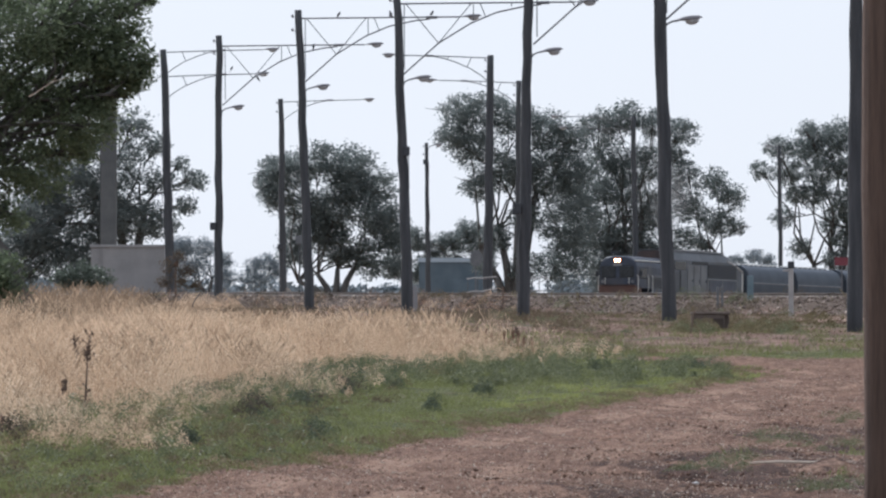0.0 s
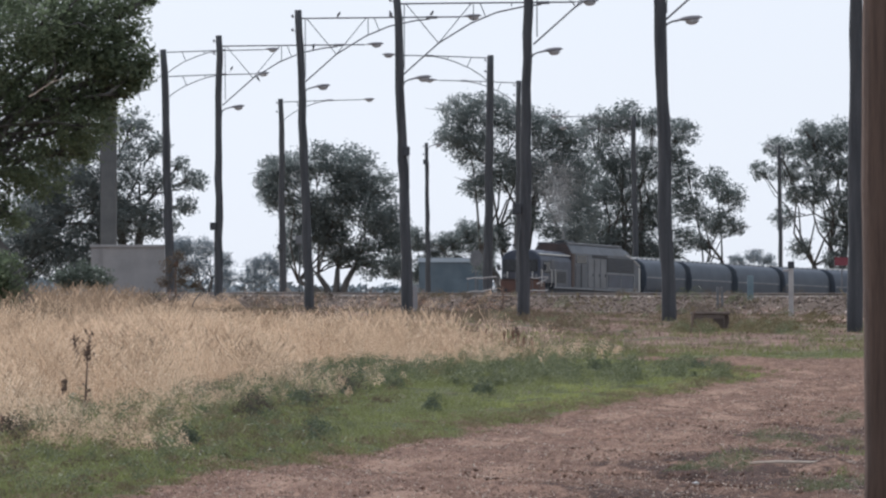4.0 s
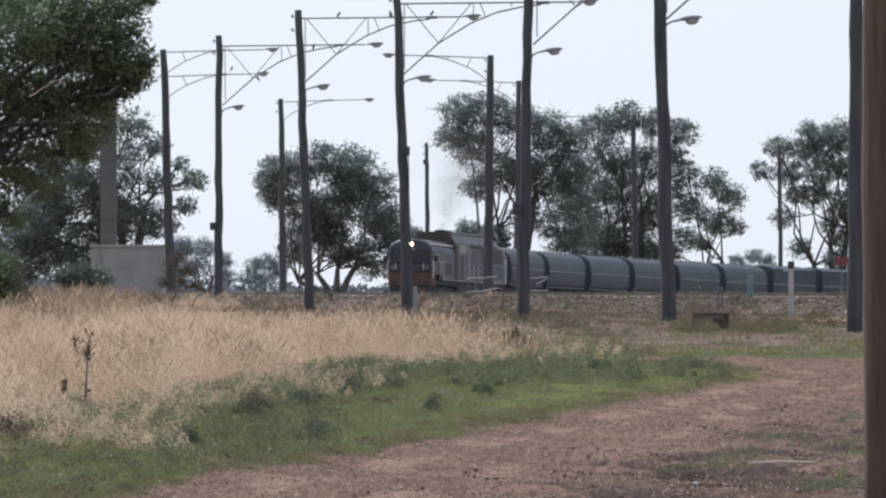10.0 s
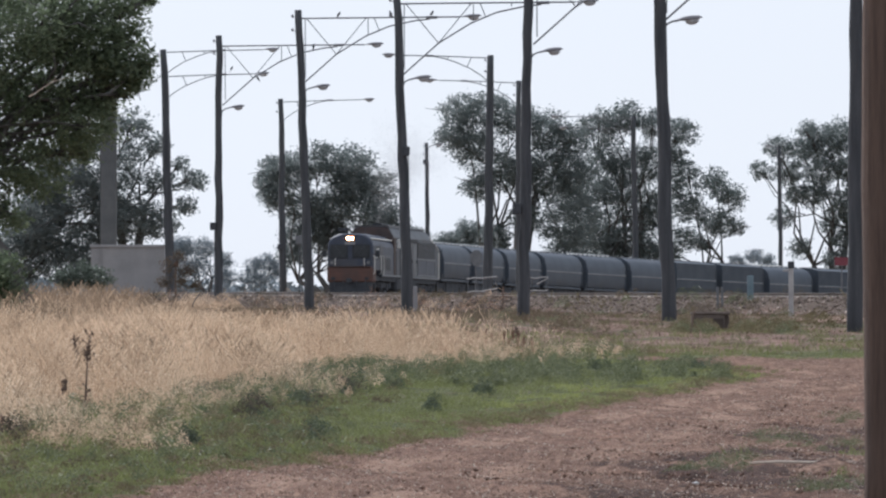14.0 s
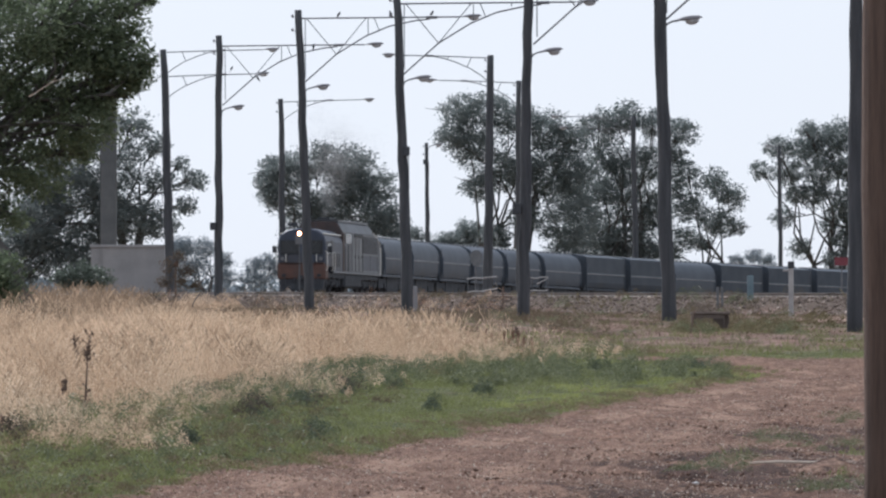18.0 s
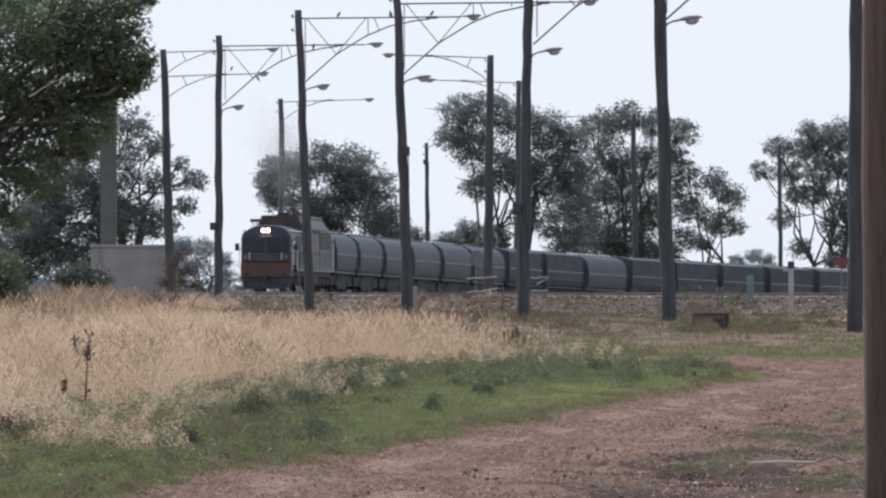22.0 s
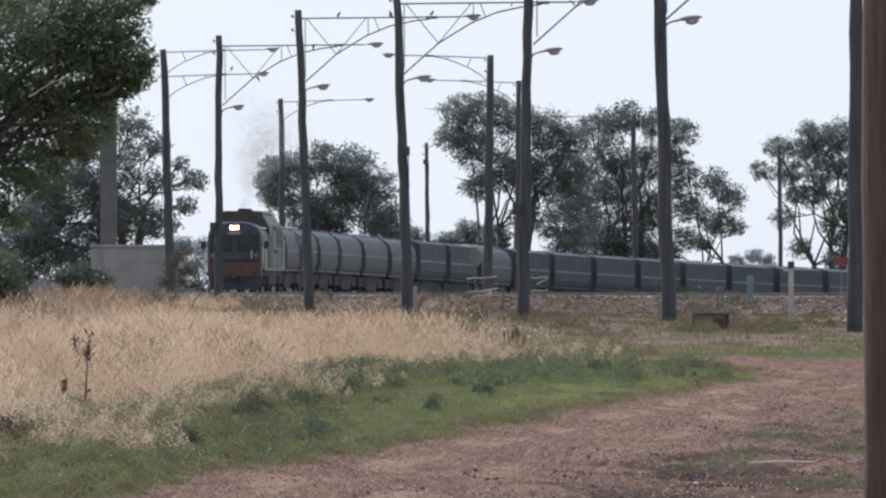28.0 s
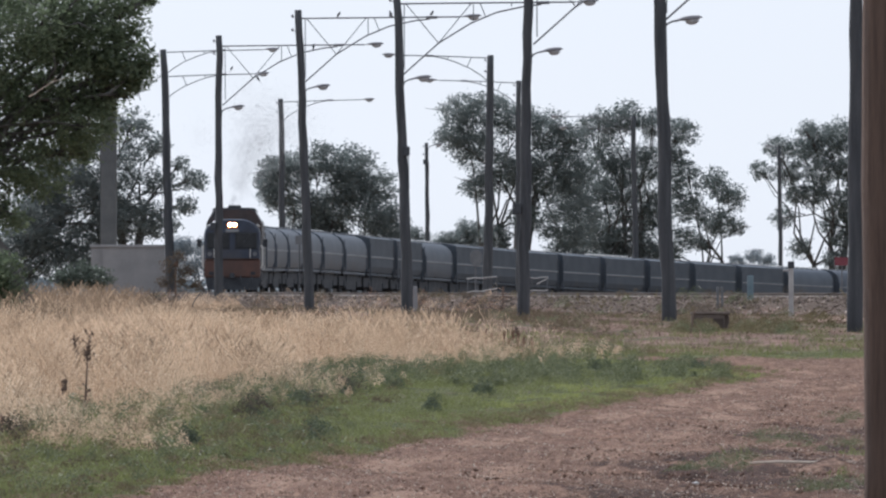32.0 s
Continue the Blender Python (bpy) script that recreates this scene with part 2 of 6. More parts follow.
_z = np.convolve(np.interp(np.r_[_u[0] - 10 + np.arange(0, 10, 0.5), _u, _u[-1] + np.arange(0.5, 10.5, 0.5)], ARC, RAIL_Z), np.ones(41) / 41, "valid")


def track(u):
    return Vector((np.interp(u, _u, _x), np.interp(u, _u, _y), np.interp(u, _u, _z)))


BANK_TOP = 1.24


def bank_d(X, Y):
    """Distance from the near track's centre line, positive beyond it."""
    return (Y - (322 - (X + 10.5) * 3.388)) * 0.283


def smooth(t):
    t = np.clip(t, 0, 1)
    return t * t * (3 - 2 * t)


def land(X, Y):
    X, Y = np.asarray(X, float), np.asarray(Y, float)
    near = 0.65 * smooth((Y - 85) / 105)
    near = near + 0.03 * np.sin(X * 1.7 + Y * 0.31) * np.sin(Y * 0.23 - X * 0.9) + 0.015 * np.sin(X * 4.1 + 1.3 * Y)
    order = np.argsort(_x[100:])
    behind = np.interp(X, _x[100:][order], _z[100:][order]) - 0.62
    behind = behind + (0.0 - behind) * smooth((Y - 620) / 500)
    d = bank_d(X, Y)
    z = near + (BANK_TOP - near) * smooth((d + 5.2) / 3.2)
    z = np.where(d > 2, BANK_TOP + (np.minimum(behind, BANK_TOP) - BANK_TOP) * smooth((d - 2) / 5.0), z)
    return z


def ground_z(x, y):
    return float(land(x, y))


ROAD_Y = np.array([0, 40, 50.5, 53.6, 57.5, 62.5, 69.2, 77.5, 88.8, 100.5, 107, 113, 119, 124.5, 130, 138])
ROAD_X = np.array([-8, -3.7, -2.46, -2.08, -1.6, -0.96, -0.14, 0.75, 1.97, 3.48, 4.6, 5.29, 5.13, 3.8, 1.58, -1.5])
DRY_Y = np.array([0, 63.4, 69.2, 78.5, 82.2, 87.8, 95.7, 106, 113, 117.5, 120.5, 123, 128, 160, 400])
DRY_X = np.array([-9, -4.2, -4.45, -4.35, -4.25, -3.7, -2.95, -2.25, -1.9, -1.5, -0.5, 0.8, 1.64, 2.0, 2.0])


def wob(X, Y, k, amp):
    return amp * (np.sin(X * k * 1.9 + Y * k * 0.8 + 1) + np.sin(Y * k * 1.3 - X * k * 1.1) * 0.8 + np.sin(X * k * 4.3 + Y * k * 3.1) * 0.5)


def far_edge(X):
    """How far out the tall dry grass reaches."""
    return np.interp(X, [-14, -6.4, -1.2, 1.8], [310, 222, 150, 138])


def dirt_cover(X, Y):
    edge = np.interp(Y, ROAD_Y, ROAD_X) + wob(X, Y, 0.9, 0.10)
    road = smooth((X - edge) / 0.35 + 0.5) * smooth((132 - Y) / 6)
    patch = smooth(wob(X, Y * 0.35, 0.8, 0.8) + 0.25) * smooth((Y - 126) / 5) * smooth((X + 1) / 4) * 0.55
    green = smooth(wob(X, Y * 0.4, 1.6, 0.9) - 0.95) * smooth((X - 2.2) / 1.0) * smooth((66 - Y) / 6 + 0.6)
    return np.clip(np.maximum(road, patch) - 0.8 * green, 0, 1)


def spot(X, Y, x, y, rx, ry):
    """A soft oval patch about a plan point, with a ragged rim."""
    return smooth(1.4 - np.hypot((X - x) / rx, (Y - y) / ry) + wob(X + x, Y * 0.6, 4.0, 0.16))


def hollow(X, Y):
    """Washed-out dark hollows in the dirt."""
    return np.max([spot(X, Y, *q) for q in ((2.15, 53.2, 0.40, 0.8), (2.75, 52.6, 0.45, 0.6), (1.35, 57.0, 0.34, 0.8), (1.9, 56.4, 0.28, 0.5), (3.3, 55.6, 0.5, 0.5), (0.3, 55.0, 0.2, 0.4), (2.3, 62.0, 0.3, 0.7), (3.0, 61.6, 0.4, 0.5), (3.9, 78, 0.35, 1.2), (4.6, 90, 0.5, 1.5))], axis=0)


def ridge_line(X, Y, a, b, w):
    """A thin crest between two plan points, broken up along its length."""
    k = np.clip(((X - a[0]) * (b[0] - a[0]) + (Y - a[1]) * (b[1] - a[1])) / ((b[0] - a[0]) ** 2 + (b[1] - a[1]) ** 2), 0, 1)
    off = (X - a[0] - k * (b[0] - a[0])) / w
    return np.exp(-off ** 2 - ((Y - a[1] - k * (b[1] - a[1])) / 1.5) ** 2) * np.clip(0.65 + wob(X * 2, Y, 1.5, 0.3), 0, 1)


def mud_ridge(X, Y):
    """Pale ridges of dried mud."""
    crest = ridge_line(X, Y, (3.8, 94.5), (6.6, 103.5), 0.10) + 0.6 * ridge_line(X, Y, (2.3, 80.0), (4.4, 91.0), 0.12) + 0.6 * ridge_line(X, Y, (0.1, 66.0), (2.2, 76.5), 0.12) + 0.5 * ridge_line(X, Y, (-1.2, 54.5), (0.6, 62.5), 0.12)
    return crest + smooth((X - 2.45) / 0.25) * smooth((3.55 - X) / 0.2) * np.exp(-((Y - 57.3 + 0.5 * np.sin(X * 5)) / 0.55) ** 2) + 0.3 * smooth((X - 2.2) / 0.2) * smooth((2.8 - X) / 0.2) * np.exp(-((Y - 60.3) / 0.4) ** 2)


def dry_cover(X, Y):
    edge = np.interp(Y, DRY_Y, DRY_X) + wob(X, Y * 0.6, 0.6, 0.3)
    return np.maximum(smooth((edge - X) / 0.9 + 0.5), smooth((Y - 136) / 12) * 0.8)


def build_ground():
    k = np.linspace(-1, 1, 381)
    a = np.abs(k)
    c = np.sign(k) * (0.058 * np.minimum(a / 0.8, 1) + 0.942 * np.maximum(a / 0.8 - 1, 0) ** 2.5 * 32)
    ys = np.r_[np.linspace(-300, 20, 12), np.linspace(24, 44, 12), np.arange(45, 142, 0.38), np.arange(142, 370, 1.6), np.geomspace(372, 4500, 70)]
    Y = np.repeat(ys[:, None], len(c), 1)
    X = c[None, :] * np.maximum(120, np.abs(ys) * 1.1 + 60)[:, None]
    Z = land(X, Y)
    rough = dirt_cover(X, Y)
    Z = Z + rough * (0.012 * np.sin(X * 9 + Y * 2.3) * np.sin(Y * 3.1 - X * 5) - 0.02)
    ruts = np.interp(Y, ROAD_Y, ROAD_X)
    loose = smooth((X - ruts - 1.2 - 0.6 * smooth((Y - 75) / 20)) / 1.4) * smooth((126 - Y) / 20) * np.clip(0.5 + wob(X + 3, Y * 0.35, 1.9, 0.4), 0, 1)
    crumbs = np.random.RandomState(4).randn(*Z.shape)
    crumbs[:, 1:] = crumbs[:, 1:] * 0.75 + crumbs[:, :-1] * 0.5
    raw_l = np.random.RandomState(9).randn(*Z.shape)
    kern = np.hanning(9)[None, :]
    ledge = np.apply_along_axis(lambda r: np.convolve(r, kern[0] / math.sqrt((kern ** 2).sum()), "same"), 1, raw_l)
    churn = smooth((X - ruts - 1.0) / 1.8) * smooth((128 - Y) / 14) * rough
    Z = Z + churn * ledge * 0.005
    Z = Z + rough * crumbs * (0.004 + 0.006 * loose) * smooth((140 - Y) / 20)
    Z = Z + rough * (wob(X, Y * 0.5, 2.3, 0.004) + wob(X, Y * 0.8, 5.5, 0.0025)) * smooth((X - ruts + 0.3) / 1.0) * smooth((134 - Y) / 10)
    Z = Z - 0.05 * smooth(wob(X + 4, Y * 0.6, 1.4, 0.7) - 0.5) * rough * smooth((X - ruts - 2.2) / 1.2) * smooth((90 - Y) / 15)
    Z = Z - 0.09 * hollow(X, Y) + 0.08 * mud_ridge(X, Y)
    for off in (0.9, 2.4):
        Z = Z - 0.035 * np.exp(-((X - ruts - off) / 0.22) ** 2) * smooth((118 - Y) / 8)
    n, m = X.shape
    idx = np.arange(n * m).reshape(n, m)
    faces = np.stack([idx[:-1, :-1], idx[:-1, 1:], idx[1:, 1:], idx[1:, :-1]], -1).reshape(-1, 4)
    ob = raw("ground", np.stack([X, Y, Z], -1).reshape(-1, 3), faces, M_GROUND)
    off = X - ruts
    worn = (np.exp(-((off - 0.80 + wob(X, Y * 0.4, 0.3, 0.1)) / 0.36) ** 2) + 0.85 * np.exp(-((off - 2.2 + wob(X, Y * 0.4, 0.35, 0.12)) / 0.34) ** 2)) * np.clip(0.65 + wob(X, Y, 0.8, 0.3), 0.1, 1) * smooth((126 - Y) / 6)
    damp_shade = 0.9 * smooth((Y - 42) / 4) * smooth((off - 2.6 + wob(X, Y, 0.5, 0.3)) / 0.8) * smooth((82 - Y) / 10) * smooth(wob(X * 1.3, Y * 0.7, 1.2, 0.6) + 0.6)
    # the hollows' shade goes in as dark colour, along with the moist dirt
    damp_shade = np.maximum(np.maximum(damp_shade, hollow(X, Y)), 0.35 * smooth((loose - 0.45) / 0.3))
    # low spots between ledges are darkened like shade to deepen the relief
    damp_shade = np.clip(np.maximum(damp_shade, 0.40 * churn * smooth(-ledge - 0.25)), 0, 1)
    lines = np.sin(off * 9.5 + 1.3 * np.sin(Y * 0.11)) + 0.9 * np.sin(off * 15.7 + 2 + 1.1 * np.sin(Y * 0.07 + 1)) + 0.7 * np.sin(off * 26.0 + Y * 0.05)
    lines = lines * smooth((off - 0.15) / 0.4) * smooth((5.5 - off) / 2) * smooth((126 - Y) / 6)
    patchy = np.clip(0.55 + wob(off * 1.2, Y * 0.12, 1.1, 0.4), 0, 1)
    worn = np.maximum(worn, 0.55 * smooth((lines - 0.9) / 0.8) * patchy)
    damp_shade = np.maximum(damp_shade, 0.50 * smooth((-lines - 1.0) / 0.8) * (1 - 0.6 * patchy))
    damp_shade = np.maximum(damp_shade, (0.16 + 0.34 * smooth((66 - Y) / 12)) * smooth((off - 2.5 + wob(X, Y * 0.3, 0.7, 0.3)) / 0.9) * smooth((120 - Y) / 20))
    damp_shade = damp_shade * (1 - 0.7 * np.clip(worn, 0, 1))
    # ledge tops are lightened in colour to strengthen the relief
    worn = np.maximum(worn, 0.5 * churn * smooth(ledge - 0.8))
    worn = np.clip(np.maximum(worn * (1 - hollow(X, Y)), mud_ridge(X, Y)), 0, 1)
    for name, val in (("worn", worn), ("damp_shade", damp_shade), ("dirt", rough), ("dry", dry_cover(X, Y)), ("scrub", np.maximum(smooth((Y - 130) / 10) * smooth((X - 0.5 + wob(X, Y, 0.5, 0.5)) / 2.0), smooth((Y - far_edge(X)) / 15)) * smooth((345 - Y) / 20)), ("bank", smooth((bank_d(X, Y) + 5.0 + wob(X, Y * 0.3, 0.7, 0.3)) / 1.0) * smooth((3.5 - bank_d(X, Y)) / 1.0))):
        at = ob.data.attributes.new(name, "FLOAT", "POINT")
        at.data.foreach_set("value", val.astype(np.float32).ravel())
    ob.data.shade_smooth()
    return tagged(ob, "red-brown dirt, green verge and dry pasture", "ground", kind="structure")


def ground_material():
    m = bpy.data.materials.new("pasture_and_dirt")
    m.use_nodes = True
    nt = m.node_tree
    n, lk = nt.nodes, nt.links
    bsdf = n["Principled BSDF"]
    bsdf.inputs["Roughness"].default_value = 0.95
    bsdf.inputs["Specular IOR Level"].default_value = 0.15
    tc = n.new("ShaderNodeTexCoord")

    def noise_node(scale, detail=5):
        t = n.new("ShaderNodeTexNoise")
        t.inputs["Scale"].default_value, t.inputs["Detail"].default_value = scale, detail
        lk.new(tc.outputs["Object"], t.inputs["Vector"])
        return t.outputs[0]

    def ramp(src, lo, hi):
        r = n.new("ShaderNodeMapRange")
        r.inputs["From Min"].default_value, r.inputs["From Max"].default_value = lo, hi
        lk.new(src, r.inputs["Value"])
        return r.outputs[0]

    def mixc(f, a, b):
        x = n.new("ShaderNodeMix")
        x.data_type = "RGBA"
        lk.new(f, x.inputs["Factor"])
        for s, v in (("A", a), ("B", b)):
            if isinstance(v, tuple):
                x.inputs[s].default_value = (*v, 1)
            else:
                lk.new(v, x.inputs[s])
        return x.outputs["Result"]

    def attr(name, grain=0.0, amount=0.6):
        """A cover field; with grain, its rim is broken up by noise of that scale."""
        a = n.new("ShaderNodeAttribute")
        a.attribute_name = name
        if not grain:
            return a.outputs["Fac"]
        k = n.new("ShaderNodeMath")
        k.operation = "MULTIPLY_ADD"
        lk.new(noise_node(grain, 7), k.inputs[0])
        k.inputs[1].default_value = 2 * amount
        lk.new(a.outputs["Fac"], k.inputs[2])
        return ramp(k.outputs[0], 0.38 + amount, 0.68 + amount)

    dirt = mixc(ramp(noise_node(0.9, 8), 0.36, 0.66), (0.105, 0.056, 0.040), (0.205, 0.118, 0.083))
    dirt = mixc(ramp(noise_node(5.0, 6), 0.48, 0.72), dirt, (0.255, 0.165, 0.120))
    dirt = mixc(ramp(noise_node(21, 6), 0.55, 0.66), dirt, (0.095, 0.055, 0.042))
    dirt = mixc(ramp(noise_node(52, 5), 0.56, 0.66), dirt, (0.34, 0.240, 0.188))
    streak = n.new("ShaderNodeMapping")
    streak.inputs["Scale"].default_value = (13.0, 1.6, 1.0)
    lk.new(tc.outputs["Object"], streak.inputs[0])
    wash = n.new("ShaderNodeTexNoise")
    wash.inputs["Scale"].default_value, wash.inputs["Detail"].default_value = 1.0, 8
    lk.new(streak.outputs[0], wash.inputs["Vector"])
    dirt = mixc(ramp(wash.outputs[0], 0.58, 0.68), dirt, (0.29, 0.185, 0.135))
    dirt = mixc(ramp(wash.outputs[0], 0.45, 0.35), dirt, (0.088, 0.048, 0.036))
    dirt = mixc(attr("worn", 13.0, 0.45), dirt, mixc(ramp(noise_node(9.0, 6), 0.42, 0.66), (0.22, 0.135, 0.098), (0.38, 0.262, 0.200)))
    # one dark colour for moist red dirt and for shade painted into dips
    dirt = mixc(attr("damp_shade", 11.0, 0.75), dirt, mixc(ramp(noise_node(14.0, 6), 0.42, 0.62), (0.032, 0.019, 0.016), (0.105, 0.060, 0.047)))
    green = mixc(ramp(noise_node(2.5, 6), 0.35, 0.68), (0.055, 0.062, 0.026), (0.115, 0.125, 0.046))
    green = mixc(ramp(noise_node(1.1, 6), 0.60, 0.72), green, (0.15, 0.115, 0.075))
    dry = mixc(ramp(noise_node(1.2, 7), 0.35, 0.68), (0.24, 0.175, 0.122), (0.48, 0.365, 0.255))
    scrub = mixc(ramp(noise_node(0.7, 8), 0.38, 0.66), (0.105, 0.068, 0.054), (0.290, 0.195, 0.158))
    scrub = mixc(ramp(noise_node(0.25, 5), 0.55, 0.64), scrub, (0.085, 0.094, 0.050))
    stone = mixc(ramp(noise_node(15, 6), 0.38, 0.66), (0.060, 0.045, 0.037), (0.165, 0.124, 0.100))
    base = mixc(attr("dry"), green, dry)
    base = mixc(attr("scrub"), base, scrub)
    col = mixc(attr("dirt", 5.0, 0.6), base, dirt)
    col = mixc(attr("bank"), col, stone)
    lk.new(col, bsdf.inputs["Base Color"])
    bp = n.new("ShaderNodeBump")
    bp.inputs["Strength"].default_value, bp.inputs["Distance"].default_value = 1.0, 0.05
    lk.new(noise_node(38, 8), bp.inputs["Height"])
    lk.new(bp.outputs[0], bsdf.inputs["Normal"])
    return m


M_GROUND = ground_material()
build_ground()


# ---- tracks ----
def ribbon(name, points, offsets, mat, label, category):
    """A strip swept along ground points; offsets are (across, up) pairs."""
    v, f = [], []
    k = len(offsets)
    for i, p in enumerate(points):
        a, b = points[max(i - 1, 0)], points[min(i + 1, len(points) - 1)]
        d = (b - a)
        nrm = Vector((d.y, -d.x, 0)).normalized()
        v += [p + nrm * o + Vector((0, 0, h)) for o, h in offsets]
    for i in range(len(points) - 1):
        for j in range(k - 1):
            f.append((i * k + j, i * k + j + 1, (i + 1) * k + j + 1, (i + 1) * k + j))
    return tagged(raw(name, [tuple(q) for q in v], np.array(f), mat), label, category, kind="structure")


RAIL_PROFILE = lambda o: [(o - 0.065, -0.15), (o - 0.06, -0.13), (o - 0.012, -0.11), (o - 0.012, -0.04), (o - 0.035, -0.03), (o - 0.035, 0), (o + 0.035, 0), (o + 0.035, -0.03), (o + 0.012, -0.04), (o + 0.012, -0.11), (o + 0.06, -0.13), (o + 0.065, -0.15)]
MAIN = [track(u) for u in np.arange(-10, 330, 2.0)]
ribbon("main_track_ballast", MAIN, [(-3.6, -1.1), (-1.9, -0.24), (-1.3, -0.17), (1.3, -0.17), (1.9, -0.24), (3.6, -1.1)], M_BALLAST, "grey stone ballast under the curved main track", "ballast")
for o in (-0.7525, 0.7525):
    ribbon("main_track_rail", MAIN, RAIL_PROFILE(o), M_RAIL, "worn steel rail of the curved main track", "rail")
NEAR_DIR = Vector((1, -3.388, 0)).normalized()


def near_track(k):
    return Vector((-10.5, 322, BANK_TOP + 0.18)) + NEAR_DIR * k


NEAR = [near_track(k) for k in np.arange(-14, 260, 2.0)]
for o in (-0.7525, 0.7525):
    ribbon("siding_rail", NEAR, RAIL_PROFILE(o), M_RAIL, "worn steel rail of the straight siding", "rail")


def sleepers(name, pts, label):
    bm = bmesh.new()
    for i, p in enumerate(pts[:-1]):
        d = pts[i + 1] - p
        a = math.atan2(d.y, d.x)
        box(bm, p + Vector((0, 0, -0.21)), (0.23, 2.5, 0.12), 0, Matrix.Rotation(a, 4, "Z"))
    return tagged(part(name, bm, M_SLEEPER), label, "sleepers", kind="stuff")


sleepers("siding_sleepers", [near_track(k) for k in np.arange(-14, 130, 0.68)], "weathered timber sleepers bedded in the siding ballast")
sleepers("main_track_sleepers", [track(u) for u in np.arange(-9, 200, 0.68)], "weathered timber sleepers under the curved main track")


# ---- scattered stuff: stones, grass, weeds ----
rs = np.random.RandomState(7)


def stones(name, xy, size, mat, label, lift=0.3):
    n = len(xy)
    octa = np.array([(1, 0, 0), (-1, 0, 0), (0, 1, 0), (0, -1, 0), (0, 0, 1), (0, 0, -1)], float)
    tri = np.array([(0, 2, 4), (2, 1, 4), (1, 3, 4), (3, 0, 4), (2, 0, 5), (1, 2, 5), (3, 1, 5), (0, 3, 5)])
    v = octa[None] * (0.7 + 0.6 * rs.rand(n, 6, 1)) * size[:, None, None] * np.stack([0.8 + 0.5 * rs.rand(n), 0.8 + 0.5 * rs.rand(n), 0.5 + 0.4 * rs.rand(n)], -1)[:, None, :]
    a = rs.rand(n) * 6.28
    ca, sa = np.cos(a)[:, None], np.sin(a)[:, None]
    v = np.stack([v[..., 0] * ca - v[..., 1] * sa, v[..., 0] * sa + v[..., 1] * ca, v[..., 2]], -1)
    z = land(xy[:, 0], xy[:, 1]) + size * lift - 0.01
    v += np.concatenate([xy, z[:, None]], 1)[:, None, :]
    f = (tri[None] + (np.arange(n) * 6)[:, None, None]).reshape(-1, 3)
    return tagged(raw(name, v.reshape(-1, 3), f, mat), label, "stones", kind="stuff")


def wedge(n, y0, y1, xa=0.072, power=1.0):
    """Random plan points within the wedge that the lens takes in."""
    y = y0 + (y1 - y0) * rs.rand(n) ** power
    return np.stack([(rs.rand(n) * 2 - 1) * xa * y, y], 1)


p = wedge(150000, 46, 134)
p = p[rs.rand(len(p)) < dirt_cover(p[:, 0], p[:, 1]) * np.clip(0.4 + wob(p[:, 0] + 2, p[:, 1] * 1.7, 1.3, 0.3), 0.08, 1)][:20000]
stones("road_gravel", p, 0.0035 + 0.011 * rs.rand(len(p)) ** 2.2, M_STONE, "loose red-brown gravel strewn over the dirt road")
p = wedge(16000, 46, 90)
p = p[(rs.rand(len(p)) < dirt_cover(p[:, 0], p[:, 1])) & (p[:, 0] - np.interp(p[:, 1], ROAD_Y, ROAD_X) > 1.8)][:900]
q = wedge(60000, 46, 84)
q = q[rs.rand(len(q)) < hollow(q[:, 0], q[:, 1]) * 0.5][:900]
p = np.concatenate([p, q])
stones("dirt_clods", p, 0.006 + 0.022 * rs.rand(len(p)) ** 5, M_CLOD, "crumbly dark red clods of dirt beside the wheel tracks", 0.15)
p = wedge(30000, 46, 112)
p = p[(rs.rand(len(p)) < dirt_cover(p[:, 0], p[:, 1])) & (p[:, 0] - np.interp(p[:, 1], ROAD_Y, ROAD_X) > 0.2)][:6000]
# bright specks of sunlit gravel, put in as pebbles of a paler colour
stones("pale_pebbles", p, 0.004 + 0.009 * rs.rand(len(p)) ** 2, M_PALESTONE, "pale pebbles scattered over the dirt for its sunlit glints", 0.4)
p = wedge(90000, 225, 335)
d = bank_d(p[:, 0], p[:, 1])
p = p[(d > -5.4) & (d < 2.2)][:11000]
stones("embankment_ballast", p, 0.028 + 0.075 * rs.rand(len(p)) ** 3, M_BALLAST, "grey ballast stones on the railway embankment", 0.4)

p = wedge(9000, 215, 335)
d = bank_d(p[:, 0], p[:, 1])
p = p[(d > -5.0) & (d < -1.0)][:240]
stones("pale_bank_stones", p, 0.035 + 0.055 * rs.rand(len(p)) ** 2, M_PALESTONE, "pale broken stones lying on the embankment", 0.5)
p = np.array([(10.3, 182.0)]) + rs.randn(420, 2) * np.array([0.75, 1.6])
stones("rubble", p, 0.03 + 0.07 * rs.rand(len(p)) ** 2, M_STONE, "heap of broken stones and dirt near the line", 0.8)


